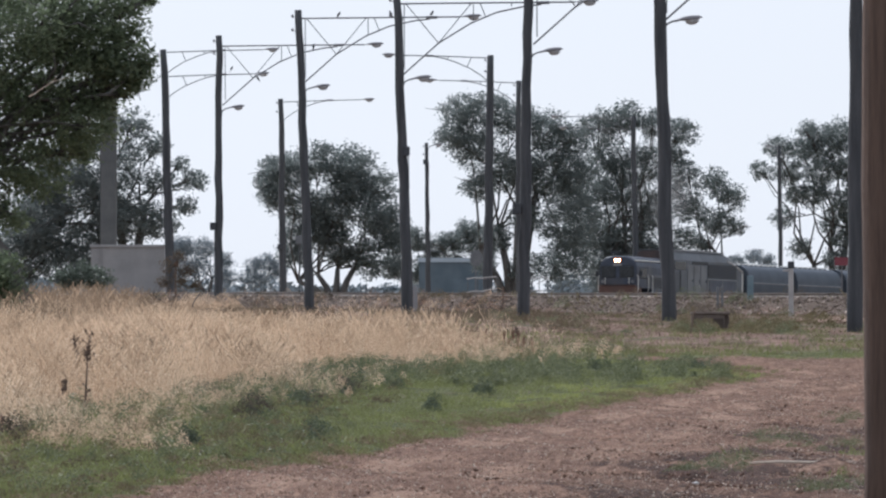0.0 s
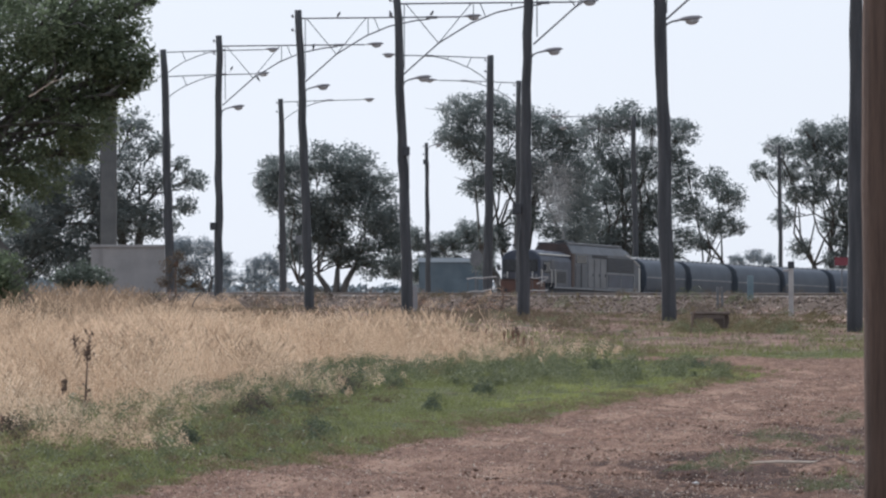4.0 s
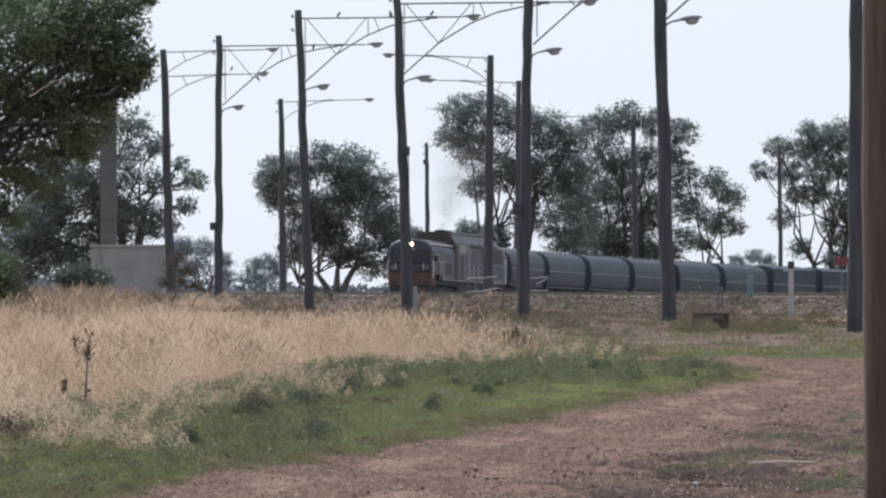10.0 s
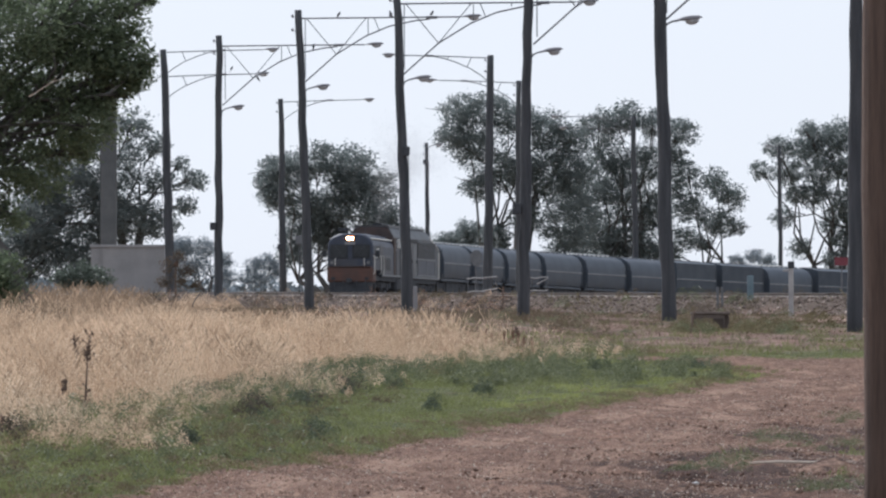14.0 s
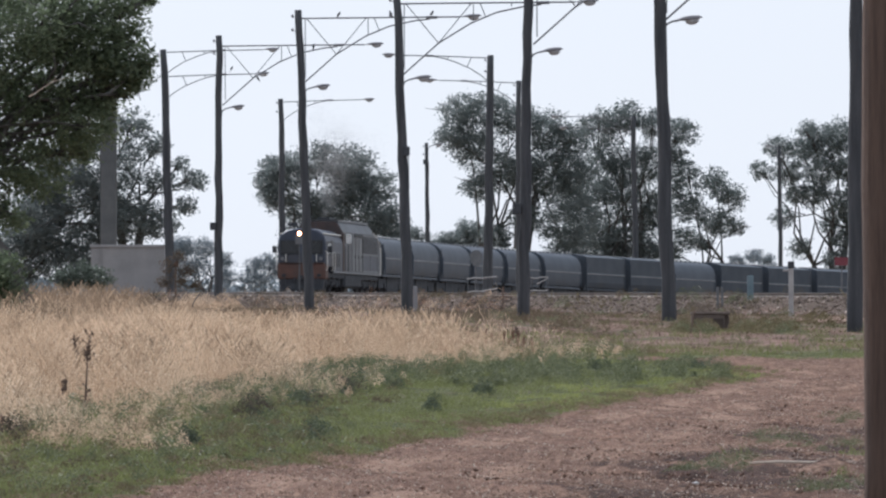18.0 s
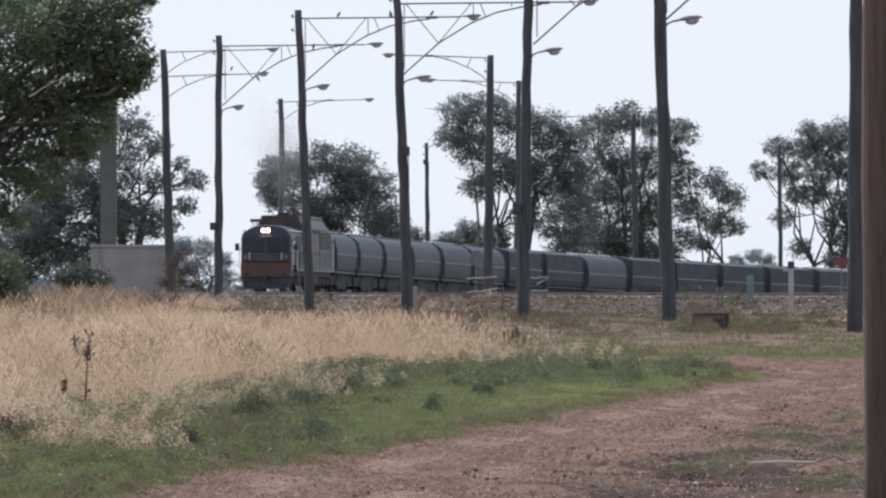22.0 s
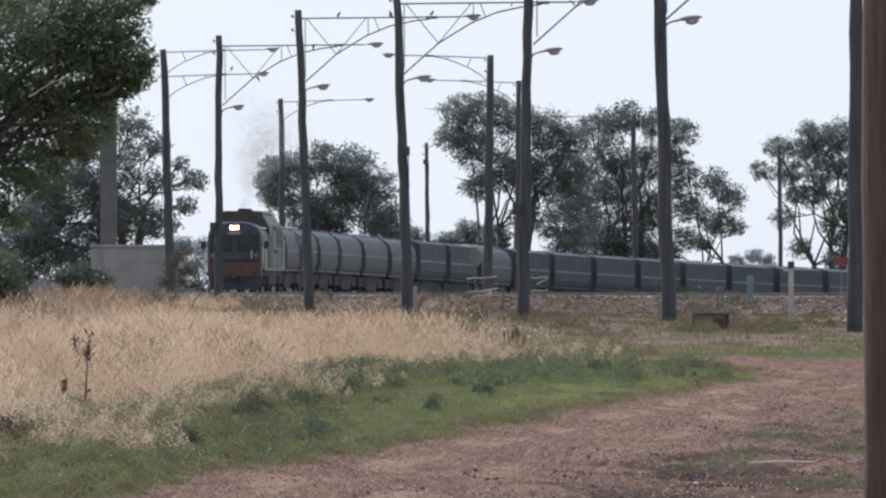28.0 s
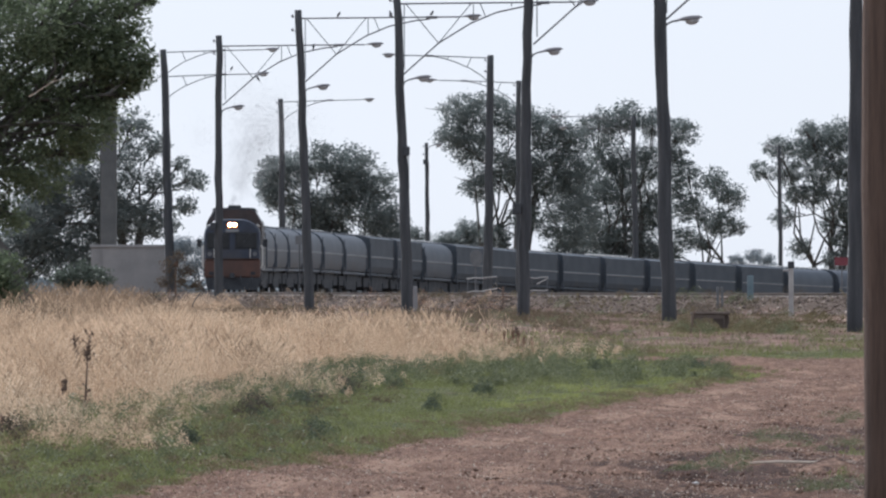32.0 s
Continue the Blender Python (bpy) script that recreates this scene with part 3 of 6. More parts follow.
def blades(name, xy, height, width, lean, mat, label, head=0.0, category="grass"):
    """Bent blades: a tapered quad and a tip, with a seed head of its own width."""
    n = len(xy)
    z = land(xy[:, 0], xy[:, 1]) - 0.01
    base = np.concatenate([xy, z[:, None]], 1)
    a = rs.rand(n) * 6.28
    side = np.stack([np.cos(a), np.sin(a) * 0.5, np.zeros(n)], 1) * width[:, None]
    la = rs.rand(n) * 6.28
    bend = np.stack([np.cos(la), np.sin(la), np.zeros(n)], 1) * (height * lean * (0.3 + rs.rand(n)))[:, None]
    up = np.zeros((n, 3))
    up[:, 2] = height
    p0, p1, p2 = base, base + up * 0.6 + bend * 0.35, base + up + bend
    w0, w1, w2 = 1.0, 0.7, (head or 0.15)
    v = np.stack([p0 - side * w0, p0 + side * w0, p1 + side * w1, p1 - side * w1, p2 + side * w2 * 0.6 - up * 0.06, p2 - side * w2 - up * 0.02], 1)
    k = np.arange(n)[:, None] * 6
    f = np.concatenate([k + np.array([[0, 1, 2, 3]]), k + np.array([[3, 2, 4, 5]])], 1).reshape(-1, 4)
    return tagged(raw(name, v.reshape(-1, 3), f, mat), label, category, kind="stuff")


def flakes(name, C, size, mat, label, category="weeds"):
    """Tiny leaves or seed husks turned every way."""
    n = len(C)
    d1 = rs.randn(n, 3)
    d1 /= np.linalg.norm(d1, axis=1)[:, None]
    d2 = np.cross(d1, rs.randn(n, 3))
    d2 /= np.linalg.norm(d2, axis=1)[:, None] + 1e-9
    L = size[:, None]
    v = np.stack([C - d1 * L, C + d2 * L * 0.45, C + d1 * L, C - d2 * L * 0.45], 1).reshape(-1, 3)
    return tagged(raw(name, v, np.arange(4 * n).reshape(-1, 4), mat), label, category, kind="stuff")


def on_land(x, y):
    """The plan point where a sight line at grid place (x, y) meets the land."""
    q = 40.0
    while q < 330 and 515 + 12000 * (EYE_Z - ground_z((x - 784) * q / 12000, q)) / q > y:
        q += 0.5
    return (x - 784) * q / 12000, q


def clumps(X, Y, k):
    """A patchy 0..1 field."""
    return np.clip(0.5 + wob(X, Y * 0.45, k, 0.28) + wob(X + 7.3, Y * 0.6, k * 2.7, 0.16), 0, 1)


def tufted(pts, k, spread):
    """Points gathered into tufts of k, scattered round each."""
    q = np.repeat(pts, k, 0)
    return q + rs.randn(len(q), 2) * spread


p = np.concatenate([tufted(wedge(20000, 66, 145), 11, 0.08), tufted(wedge(10000, 140, 318), 11, 0.15)])
p = p[p[:, 0] < 5]
edge = np.interp(p[:, 1], DRY_Y, DRY_X) + wob(p[:, 0], p[:, 1] * 0.5, 0.9, 0.55)
fade = smooth((edge - p[:, 0]) / 2.2 + 0.35)
cl = clumps(p[:, 0], p[:, 1], 0.8)
keep = rs.rand(len(p)) < fade * (0.35 + 0.65 * cl) * (bank_d(p[:, 0], p[:, 1]) < -3.5) * smooth((far_edge(p[:, 0]) - p[:, 1] + wob(p[:, 0], p[:, 1] * 0.2, 0.7, 8)) / 22 + 0.5)
p, fade, cl = p[keep], fade[keep], cl[keep]
h = (0.22 + 0.50 * rs.rand(len(p))) * (0.25 + 1.05 * cl) * (0.45 + 0.55 * fade) * (1 - 0.66 * smooth((p[:, 1] - 125) / 80) * smooth((p[:, 0] / p[:, 1] + 0.047) / 0.016)) * (1 + 0.5 * smooth((p[:, 1] - 170) / 70) * smooth((-0.040 - p[:, 0] / p[:, 1]) / 0.010))
brown = rs.rand(len(p)) < 0.05 + 0.40 * clumps(p[:, 0] + 11, p[:, 1] * 0.8, 0.55) ** 3 + 0.85 * smooth((p[:, 1] - 150) / 45) * smooth((-4.5 - p[:, 0]) / 3) * (0.3 + 0.7 * clumps(p[:, 0] + 3, p[:, 1] * 0.4, 0.7)) + 0.6 * smooth((p[:, 1] - 150) / 60) * (0.35 + 0.65 * clumps(p[:, 0] + 5, p[:, 1] * 0.5, 0.5))
half = 0.0008 + 0.0009 * rs.rand(len(p)) + p[:, 1] * 0.5e-5
blades("dry_grass", p[~brown], h[~brown], half[~brown], 0.33, M_DRY, "tall straw-coloured dry grass on the pasture", head=0.7)
pp, hp = np.repeat(p[~brown], 3, 0), np.repeat(h[~brown], 3)
up = hp * (0.55 + 0.5 * rs.rand(len(pp)))
C = np.concatenate([pp + rs.randn(len(pp), 2) * 0.22 * up[:, None], (land(pp[:, 0], pp[:, 1]) + up)[:, None]], 1)
rusty = rs.rand(len(C)) < 0.06 + 0.60 * smooth((clumps(pp[:, 0] + 9, pp[:, 1] * 0.35, 0.9) - 0.45) / 0.35) * smooth((pp[:, 1] - 88) / 60)
tips = 0.006 + 0.009 * rs.rand(len(C)) + pp[:, 1] * 2.5e-5
flakes("seed_heads", C[~rusty], tips[~rusty], M_SEED, "fluffy straw seed heads over the dry grass", "grass")
flakes("rusty_seed_heads", C[rusty], tips[rusty], M_RUST, "rusty brown seed heads among the dry grass", "grass")
pb, hb = np.repeat(p[brown], 2, 0), np.repeat(h[brown], 2) * (0.45 + 0.5 * rs.rand(2 * brown.sum()))
C = np.concatenate([pb + rs.randn(len(pb), 2) * 0.25 * hb[:, None], (land(pb[:, 0], pb[:, 1]) + hb)[:, None]], 1)
flakes("tawny_husks", C, 0.007 + 0.010 * rs.rand(len(C)) + pb[:, 1] * 3e-5, M_TAWNY, "tawny husks on the weathered grass", "grass")
q = np.array([on_land(x + rs.randn() * 30, y + rs.randn() * 4) for x, y in ((440, 596), (475, 602), (410, 600), (60, 590), (110, 596), (30, 582), (180, 574), (95, 574), (20, 600), (230, 690), (250, 680), (560, 636), (300, 560)) for k in range(9)])
qq = np.repeat(q, 230, 0)
off = rs.randn(len(qq), 2) * 0.26
C = np.concatenate([qq + off, (land(qq[:, 0], qq[:, 1]) + 0.78 * rs.rand(len(qq)) ** 0.6 * np.exp(-(off ** 2).sum(1) * 4))[:, None]], 1)
flakes("pasture_weeds", C, 0.012 + 0.012 * rs.rand(len(C)), M_SCRUB, "dull brown weeds in patches across the pasture")
blades("brown_grass", p[brown], h[brown] * 0.9, half[brown] * 0.7, 0.45, M_TAWNY, "brown weathered stalks among the dry grass", head=0.7)
p = np.concatenate([tufted(wedge(11000, 47, 140), 11, 0.07), tufted(wedge(5000, 122, 260), 8, 0.14)])
edge = np.interp(p[:, 1], DRY_Y, DRY_X) + wob(p[:, 0], p[:, 1] * 0.5, 1.1, 0.25)
cl = clumps(p[:, 0] + 3, p[:, 1], 1.5)
far = p[:, 1] > 132
prob = np.where(far, 0.8 * smooth((cl - 0.5) / 0.3) * (1 - 0.9 * smooth((p[:, 1] - 162) / 14)) * (bank_d(p[:, 0], p[:, 1]) < -1.0), smooth((p[:, 0] - edge) / 0.5 + 0.7) * (0.25 + 0.75 * cl))
keep = rs.rand(len(p)) < prob * (1 - dirt_cover(p[:, 0], p[:, 1]))
p, edge, cl, far = p[keep], edge[keep], cl[keep], far[keep]
pp = np.repeat(p, 2, 0) + rs.randn(2 * len(p), 2) * 0.05
C = np.concatenate([pp, (land(pp[:, 0], pp[:, 1]) + 0.005 + 0.05 * rs.rand(len(pp)) ** 1.5)[:, None]], 1)
lawn_strip = smooth((pp[:, 1] - 80 + wob(pp[:, 0], pp[:, 1] * 0.3, 0.8, 5)) / 10) * smooth((pp[:, 0] - np.interp(pp[:, 1], ROAD_Y, ROAD_X) + 1.9 + wob(pp[:, 0], pp[:, 1] * 0.5, 1.0, 0.3)) / 0.6) * (pp[:, 1] < 128) > 0.5
flakes("lawn_cover", C[lawn_strip], 0.008 + 0.010 * rs.rand(lawn_strip.sum()), M_LAWN, "bright low green lawn along the edge of the dirt road", "grass")
C = C[~lawn_strip]
flakes("ground_cover", C, 0.008 + 0.010 * rs.rand(len(C)), M_GREEN, "low clover-like green cover on the verge")
lawn_strip = lawn_strip[::2]
hh = 0.03 + 0.06 * rs.rand(lawn_strip.sum()) ** 1.6
blades("lawn_grass", p[lawn_strip], hh, 0.0032 + 0.004 * rs.rand(len(hh)), 0.7, M_LAWN, "short bright green grass beside the dirt road")
p, cl, far = p[~lawn_strip], cl[~lawn_strip], far[~lawn_strip]
blades("green_grass", p, (0.03 + 0.09 * rs.rand(len(p)) ** 1.6) * (0.5 + 0.9 * cl) + far * 0.06, 0.0032 + 0.004 * rs.rand(len(p)), 0.7, M_GREEN, "short fresh green grass on the road verge")


def clumped(name, centres, tall, wide, count, mat, label, leaf=0.012):
    """Weed clumps: low uneven domes of small leaves round each centre."""
    n = len(centres)
    q = np.repeat(centres, count, 0)
    size = np.repeat(0.4 + 0.9 * rs.rand(n), count)
    off = rs.randn(len(q), 2) * wide * size[:, None] * 0.5
    top = tall * size * np.exp(-(off ** 2).sum(1) / (wide * size) ** 2)
    z = land(q[:, 0] + off[:, 0], q[:, 1] + off[:, 1]) + top * (0.15 + 0.95 * rs.rand(len(q)) ** 0.6)
    C = np.concatenate([q + off, z[:, None]], 1)
    return flakes(name, C, leaf * (0.5 + 0.9 * rs.rand(len(q))), mat, label)


def near_edge(n, y0, y1, lo, hi):
    """Plan points between lo and hi metres to the road side of the dry grass."""
    y = y0 + (y1 - y0) * rs.rand(n)
    return np.stack([np.interp(y, DRY_Y, DRY_X) + lo + (hi - lo) * rs.rand(n), y], 1)


q = near_edge(360, 71, 136, -0.5, 1.9)
q = q[dirt_cover(q[:, 0], q[:, 1]) < 0.3]
clumped("green_weeds", q, 0.26, 0.17, 150, M_HERB, "dark green leafy weeds between the verge and dry grass", 0.014)
q = near_edge(420, 48, 82, 0.1, 3.4)
q = q[dirt_cover(q[:, 0], q[:, 1]) < 0.3]
clumped("leafy_verge", q[::2], 0.13, 0.15, 210, M_HERB, "low leafy weeds covering the near verge", 0.012)
clumped("brown_verge", q[1::4], 0.11, 0.14, 170, M_BROWNWEED, "dead brown stalks among the near verge weeds", 0.011)
q = near_edge(300, 50, 110, 0.0, 2.6)
q = q[dirt_cover(q[:, 0], q[:, 1]) < 0.3]
clumped("verge_grass_tufts", q, 0.16, 0.13, 110, M_GREEN, "bright green grass tufts on the verge", 0.012)
y = 48 + 76 * rs.rand(700)
q = np.stack([np.interp(y, ROAD_Y, ROAD_X) - 0.18 + 0.34 * rs.randn(700) * (0.5 + 0.5 * np.sin(y * 0.9) ** 2), y], 1)
clumped("road_fringe", q[::2], 0.07, 0.16, 70, M_BROWNWEED, "dead brown grass fringing the dirt road", 0.012)
clumped("green_fringe", q[1::4], 0.07, 0.13, 90, M_GREEN, "ragged green tufts fringing the dirt road", 0.010)
clumped("straw_fringe", q[3::4], 0.06, 0.14, 60, M_TAWNY, "flattened straw fringing the dirt road", 0.012)
q = near_edge(260, 48, 92, 0.3, 3.0)
q = q[dirt_cover(q[:, 0], q[:, 1]) < 0.3]
clumped("verge_litter", q, 0.10, 0.20, 110, M_SCRUB, "dead brown stems lying through the near verge", 0.012)
q = near_edge(260, 60, 136, -1.6, 2.4)
clumped("dull_weeds", q, 0.20, 0.15, 130, M_BROWNWEED, "dull brown-green weeds at the edge of the dry grass", 0.012)
q = near_edge(260, 62, 130, -0.8, 1.8)
clumped("straw_tufts", q, 0.30, 0.14, 140, M_DRY, "pale straw tufts among the green weeds", 0.012)
p = tufted(wedge(16000, 131, 262), 9, 0.12)
cl = clumps(p[:, 0] + 2, p[:, 1] * 0.8, 0.5)
keep = (p[:, 0] > -1.0) & (bank_d(p[:, 0], p[:, 1]) < -2.0) & (rs.rand(len(p)) < 0.10 + 0.75 * smooth((cl - 0.3) / 0.4))
p, cl = p[keep], cl[keep]
gr = rs.rand(len(p)) < 0.75 * smooth((cl - 0.5) / 0.2) * (1 - 0.85 * smooth((p[:, 1] - 165) / 14))
hh = 0.03 + 0.10 * rs.rand(len(p)) ** 2
blades("rough_green_grass", p[gr], hh[gr], 0.005 + 0.004 * rs.rand(gr.sum()), 0.7, M_GREEN, "sparse green grass on the rough ground before the line")
blades("rough_dead_grass", p[~gr], hh[~gr], 0.005 + 0.004 * rs.rand((~gr).sum()), 0.7, M_SCRUB, "sparse dead grass on the rough ground before the line")
q = np.stack([-2.2 + 7.0 * rs.rand(200), 103 + 17 * rs.rand(200)], 1)
q = q[(dirt_cover(q[:, 0], q[:, 1]) < 0.3) & (q[:, 0] > np.interp(q[:, 1], DRY_Y, DRY_X) - 0.6)]
clumped("verge_weeds", q, 0.24, 0.20, 260, M_HERB, "dark green leafy weeds along the back of the verge", 0.016)
q = np.array([on_land(x + rs.randn() * 25, y + rs.randn() * 4) for x, y in ((1280, 830), (1350, 775), (1480, 745), (1500, 795), (1240, 835), (1400, 790), (1320, 822), (1510, 862), (1440, 868)) for k in range(7)])
clumped("road_tufts", q, 0.10, 0.15, 200, M_HERB, "low green tufts on the bare ground beside the road", 0.007)
q = np.array([on_land(x + rs.randn() * 8, y + rs.randn() * 3) for x, y in ((450, 742), (535, 722), (612, 700), (12, 772), (770, 726), (700, 690), (330, 790), (860, 700), (560, 780), (1050, 655), (1240, 655)) for k in range(5)])
clumped("dark_weeds", q, 0.20, 0.13, 330, M_DARKHERB, "dark round weed clumps on the verge", 0.011)
q = np.array([on_land(x + rs.randn() * 34, y + rs.randn() * 9) for x, y in ((400, 700), (450, 690), (500, 685), (550, 675), (600, 668), (640, 660), (350, 715), (470, 720), (690, 655)) for k in range(8)])
clumped("olive_weeds", q, 0.24, 0.22, 260, M_DARKHERB, "dull olive weeds in a band before the dry grass", 0.013)
q = np.array([on_land(x + rs.randn() * 16, y + rs.randn() * 4) for x, y in ((600, 692), (540, 716), (610, 700), (20, 775), (10, 785), (445, 745), (455, 730)) for k in range(6)])
clumped("dead_weed_patch", q, 0.20, 0.18, 240, M_WEEDLEAF, "dark dead weeds in patches on the verge", 0.012)
q = np.array([on_land(x + rs.randn() * 22, y + rs.randn() * 5) for x, y in ((935, 648), (955, 652), (930, 660), (700, 672), (535, 700), (590, 690), (470, 770), (265, 760)) for k in range(5)])
# sun glints on leaves, modelled as sparse white flakes
clumped("leaf_glints", q, 0.20, 0.10, 5, M_WHITE, "tiny white flakes standing for sun glints on the verge weeds", 0.009)
q = np.array([on_land(300 * rs.rand(), 730 + 70 * rs.rand()) for k in range(90)])
clumped("straw_undergrowth", q[::2], 0.18, 0.16, 190, M_DRY, "pale straw undergrowth at the edge of the pasture", 0.012)
clumped("dead_undergrowth", q[1::2], 0.17, 0.20, 190, M_BROWNWEED, "brown dead undergrowth at the edge of the pasture", 0.012)
q = wedge(500, 138, 260)
q = q[(q[:, 0] > 0.5) & (bank_d(q[:, 0], q[:, 1]) < -2) & (clumps(q[:, 0], q[:, 1] * 0.6, 0.6) > 0.45)]
clumped("scrub_tufts", q[::3], 0.20, 0.30, 150, M_HERB, "low green tufts on the rough ground before the line", 0.02)
q = wedge(1900, 150, 330)
d = bank_d(q[:, 0], q[:, 1])
q = q[(d < -3.0) & (q[:, 0] < 4) & (q[:, 1] > far_edge(q[:, 0]) - 12)]
clumped("scrub_weeds", q, 0.22, 0.34, 80, M_SCRUB, "brown scrubby weeds between the pasture and embankment", 0.022)
q = np.array([on_land(x + rs.randn() * 14, y + rs.randn() * 3) for x, y in ((1288, 583), (1345, 576), (1375, 580), (1420, 578), (1440, 570), (1310, 590), (1470, 584)) for k in range(4)])
clumped("weedy_bushes", q[::2], 0.36, 0.36, 200, M_BROWNWEED, "dull weedy bushes round the posts by the culvert", 0.030)
q = np.stack([-11.5 + 2.6 * rs.rand(40), 292 + 12 * rs.rand(40)], 1)
clumped("straw_bush", q, 0.62, 0.5, 300, M_DRY, "straw-coloured bushy grass at the curve of the line", 0.025)
q = wedge(3600, 180, 330)
d = bank_d(q[:, 0], q[:, 1])
q = q[(d > -6.5) & (d < -1.6) & (clumps(q[:, 0] + 1, q[:, 1] * 0.4, 0.6) > 0.36)]
greenish = rs.rand(len(q)) < 0.4 * smooth((q[:, 0] - 2) / 5)
clumped("green_bank_tufts", q[greenish][::2], 0.38, 0.36, 200, M_HERB, "dull green weeds growing on the foot of the embankment", 0.024)
q = q[~greenish]
clumped("bank_tufts", q[::2], 0.34, 0.34, 150, M_SCRUB, "dull weeds rooted among the embankment stones", 0.024)
clumped("dark_bank_weeds", q[1::2], 0.30, 0.30, 130, M_WEEDLEAF, "dark dead weeds among the embankment stones", 0.024)
q = wedge(5200, 200, 330)
d = bank_d(q[:, 0], q[:, 1])
q = q[(d > -7.5) & (d < -2.2) & (q[:, 0] < 3) & (clumps(q[:, 0] + 4, q[:, 1] * 0.5, 0.8) > 0.42)]
clumped("bank_straw", q[::3], 0.50, 0.26, 70, M_DRY, "wispy straw rooted on the foot of the embankment", 0.022)
clumped("bank_rust", q[1::3], 0.40, 0.28, 70, M_RUST, "rusty dead grass on the foot of the embankment", 0.022)
p = tufted(wedge(1500, 225, 335), 9, 0.12)
d = bank_d(p[:, 0], p[:, 1])
keep = (d > -6.5) & (d < -0.8) & (rs.rand(len(p)) < clumps(p[:, 0], p[:, 1], 0.5) ** 2)
p = p[keep]
blades("bank_weeds", p, 0.10 + 0.28 * rs.rand(len(p)) ** 2, 0.010 + 0.012 * rs.rand(len(p)), 0.6, M_BROWNWEED, "brown and dull green weeds on the embankment", head=0.8, category="weeds")


def dead_weed(at, height, seed, mat=M_WEED, label="dark dead thistle stalk standing in the grass"):
    """An upright dead stalk with side branches and seed clusters."""
    rw = random.Random(seed)
    x, y = at
    root = new("dead_thistle")
    root.location = (x, y, ground_z(x, y))
    bm = bmesh.new()
    tip = Vector((rw.uniform(-0.08, 0.08) * height, rw.uniform(-0.05, 0.05), height))
    tube(bm, [(0, 0, -0.05), tip * 0.5 + Vector((rw.uniform(-0.03, 0.03), 0, 0)), tip], [0.020, 0.010, 0.004], 6)
    part("stalk", bm, mat, root)
    bm = bmesh.new()
    for k in range(60):
        q = tip * rw.choice((rw.uniform(0.05, 0.34), rw.uniform(0.62, 0.86), rw.uniform(0.7, 1.0)))
        e = q + Vector((rw.uniform(-1, 1), rw.uniform(-1, 1), rw.uniform(0.1, 1.4))) * rw.choice((0.025, 0.05, 0.085)) * height
        tube(bm, [q, e], [0.006, 0.004], 4)
        r = bmesh.ops.create_icosphere(bm, subdivisions=1, radius=rw.uniform(0.006, 0.015))
        bmesh.ops.transform(bm, matrix=Matrix.Translation(e) @ Matrix.Diagonal((1, 1, rw.uniform(1.0, 2.2), 1)), verts=r["verts"])
    tagged(part("seed_head", bm, mat, root), kind="stuff")
    return tagged(root, label, "weed", group="dead thistles in the pasture")


for k, (x, y, h) in enumerate(((150, 738, 0.95), (138, 700, 0.8), (110, 735, 0.4), (885, 600, 0.30), (915, 612, 0.36), (845, 605, 0.28), (770, 605, 0.30), (20, 640, 0.35), (5, 775, 0.20), (1025, 628, 0.22), (640, 610, 0.3), (700, 600, 0.28))):
    dead_weed(on_land(x, y), h, k)
for k, (x, y, h) in enumerate(((893, 622, 0.42), (908, 626, 0.46), (926, 632, 0.42), (872, 620, 0.36), (942, 630, 0.34), (828, 612, 0.30), (900, 630, 0.34), (918, 622, 0.40), (790, 606, 0.3), (735, 600, 0.34), (860, 612, 0.38))):
    dead_weed(on_land(x, y), h * 0.9, 40 + k, M_DOCK, "rusty brown dock stalk standing at the edge of the grass")


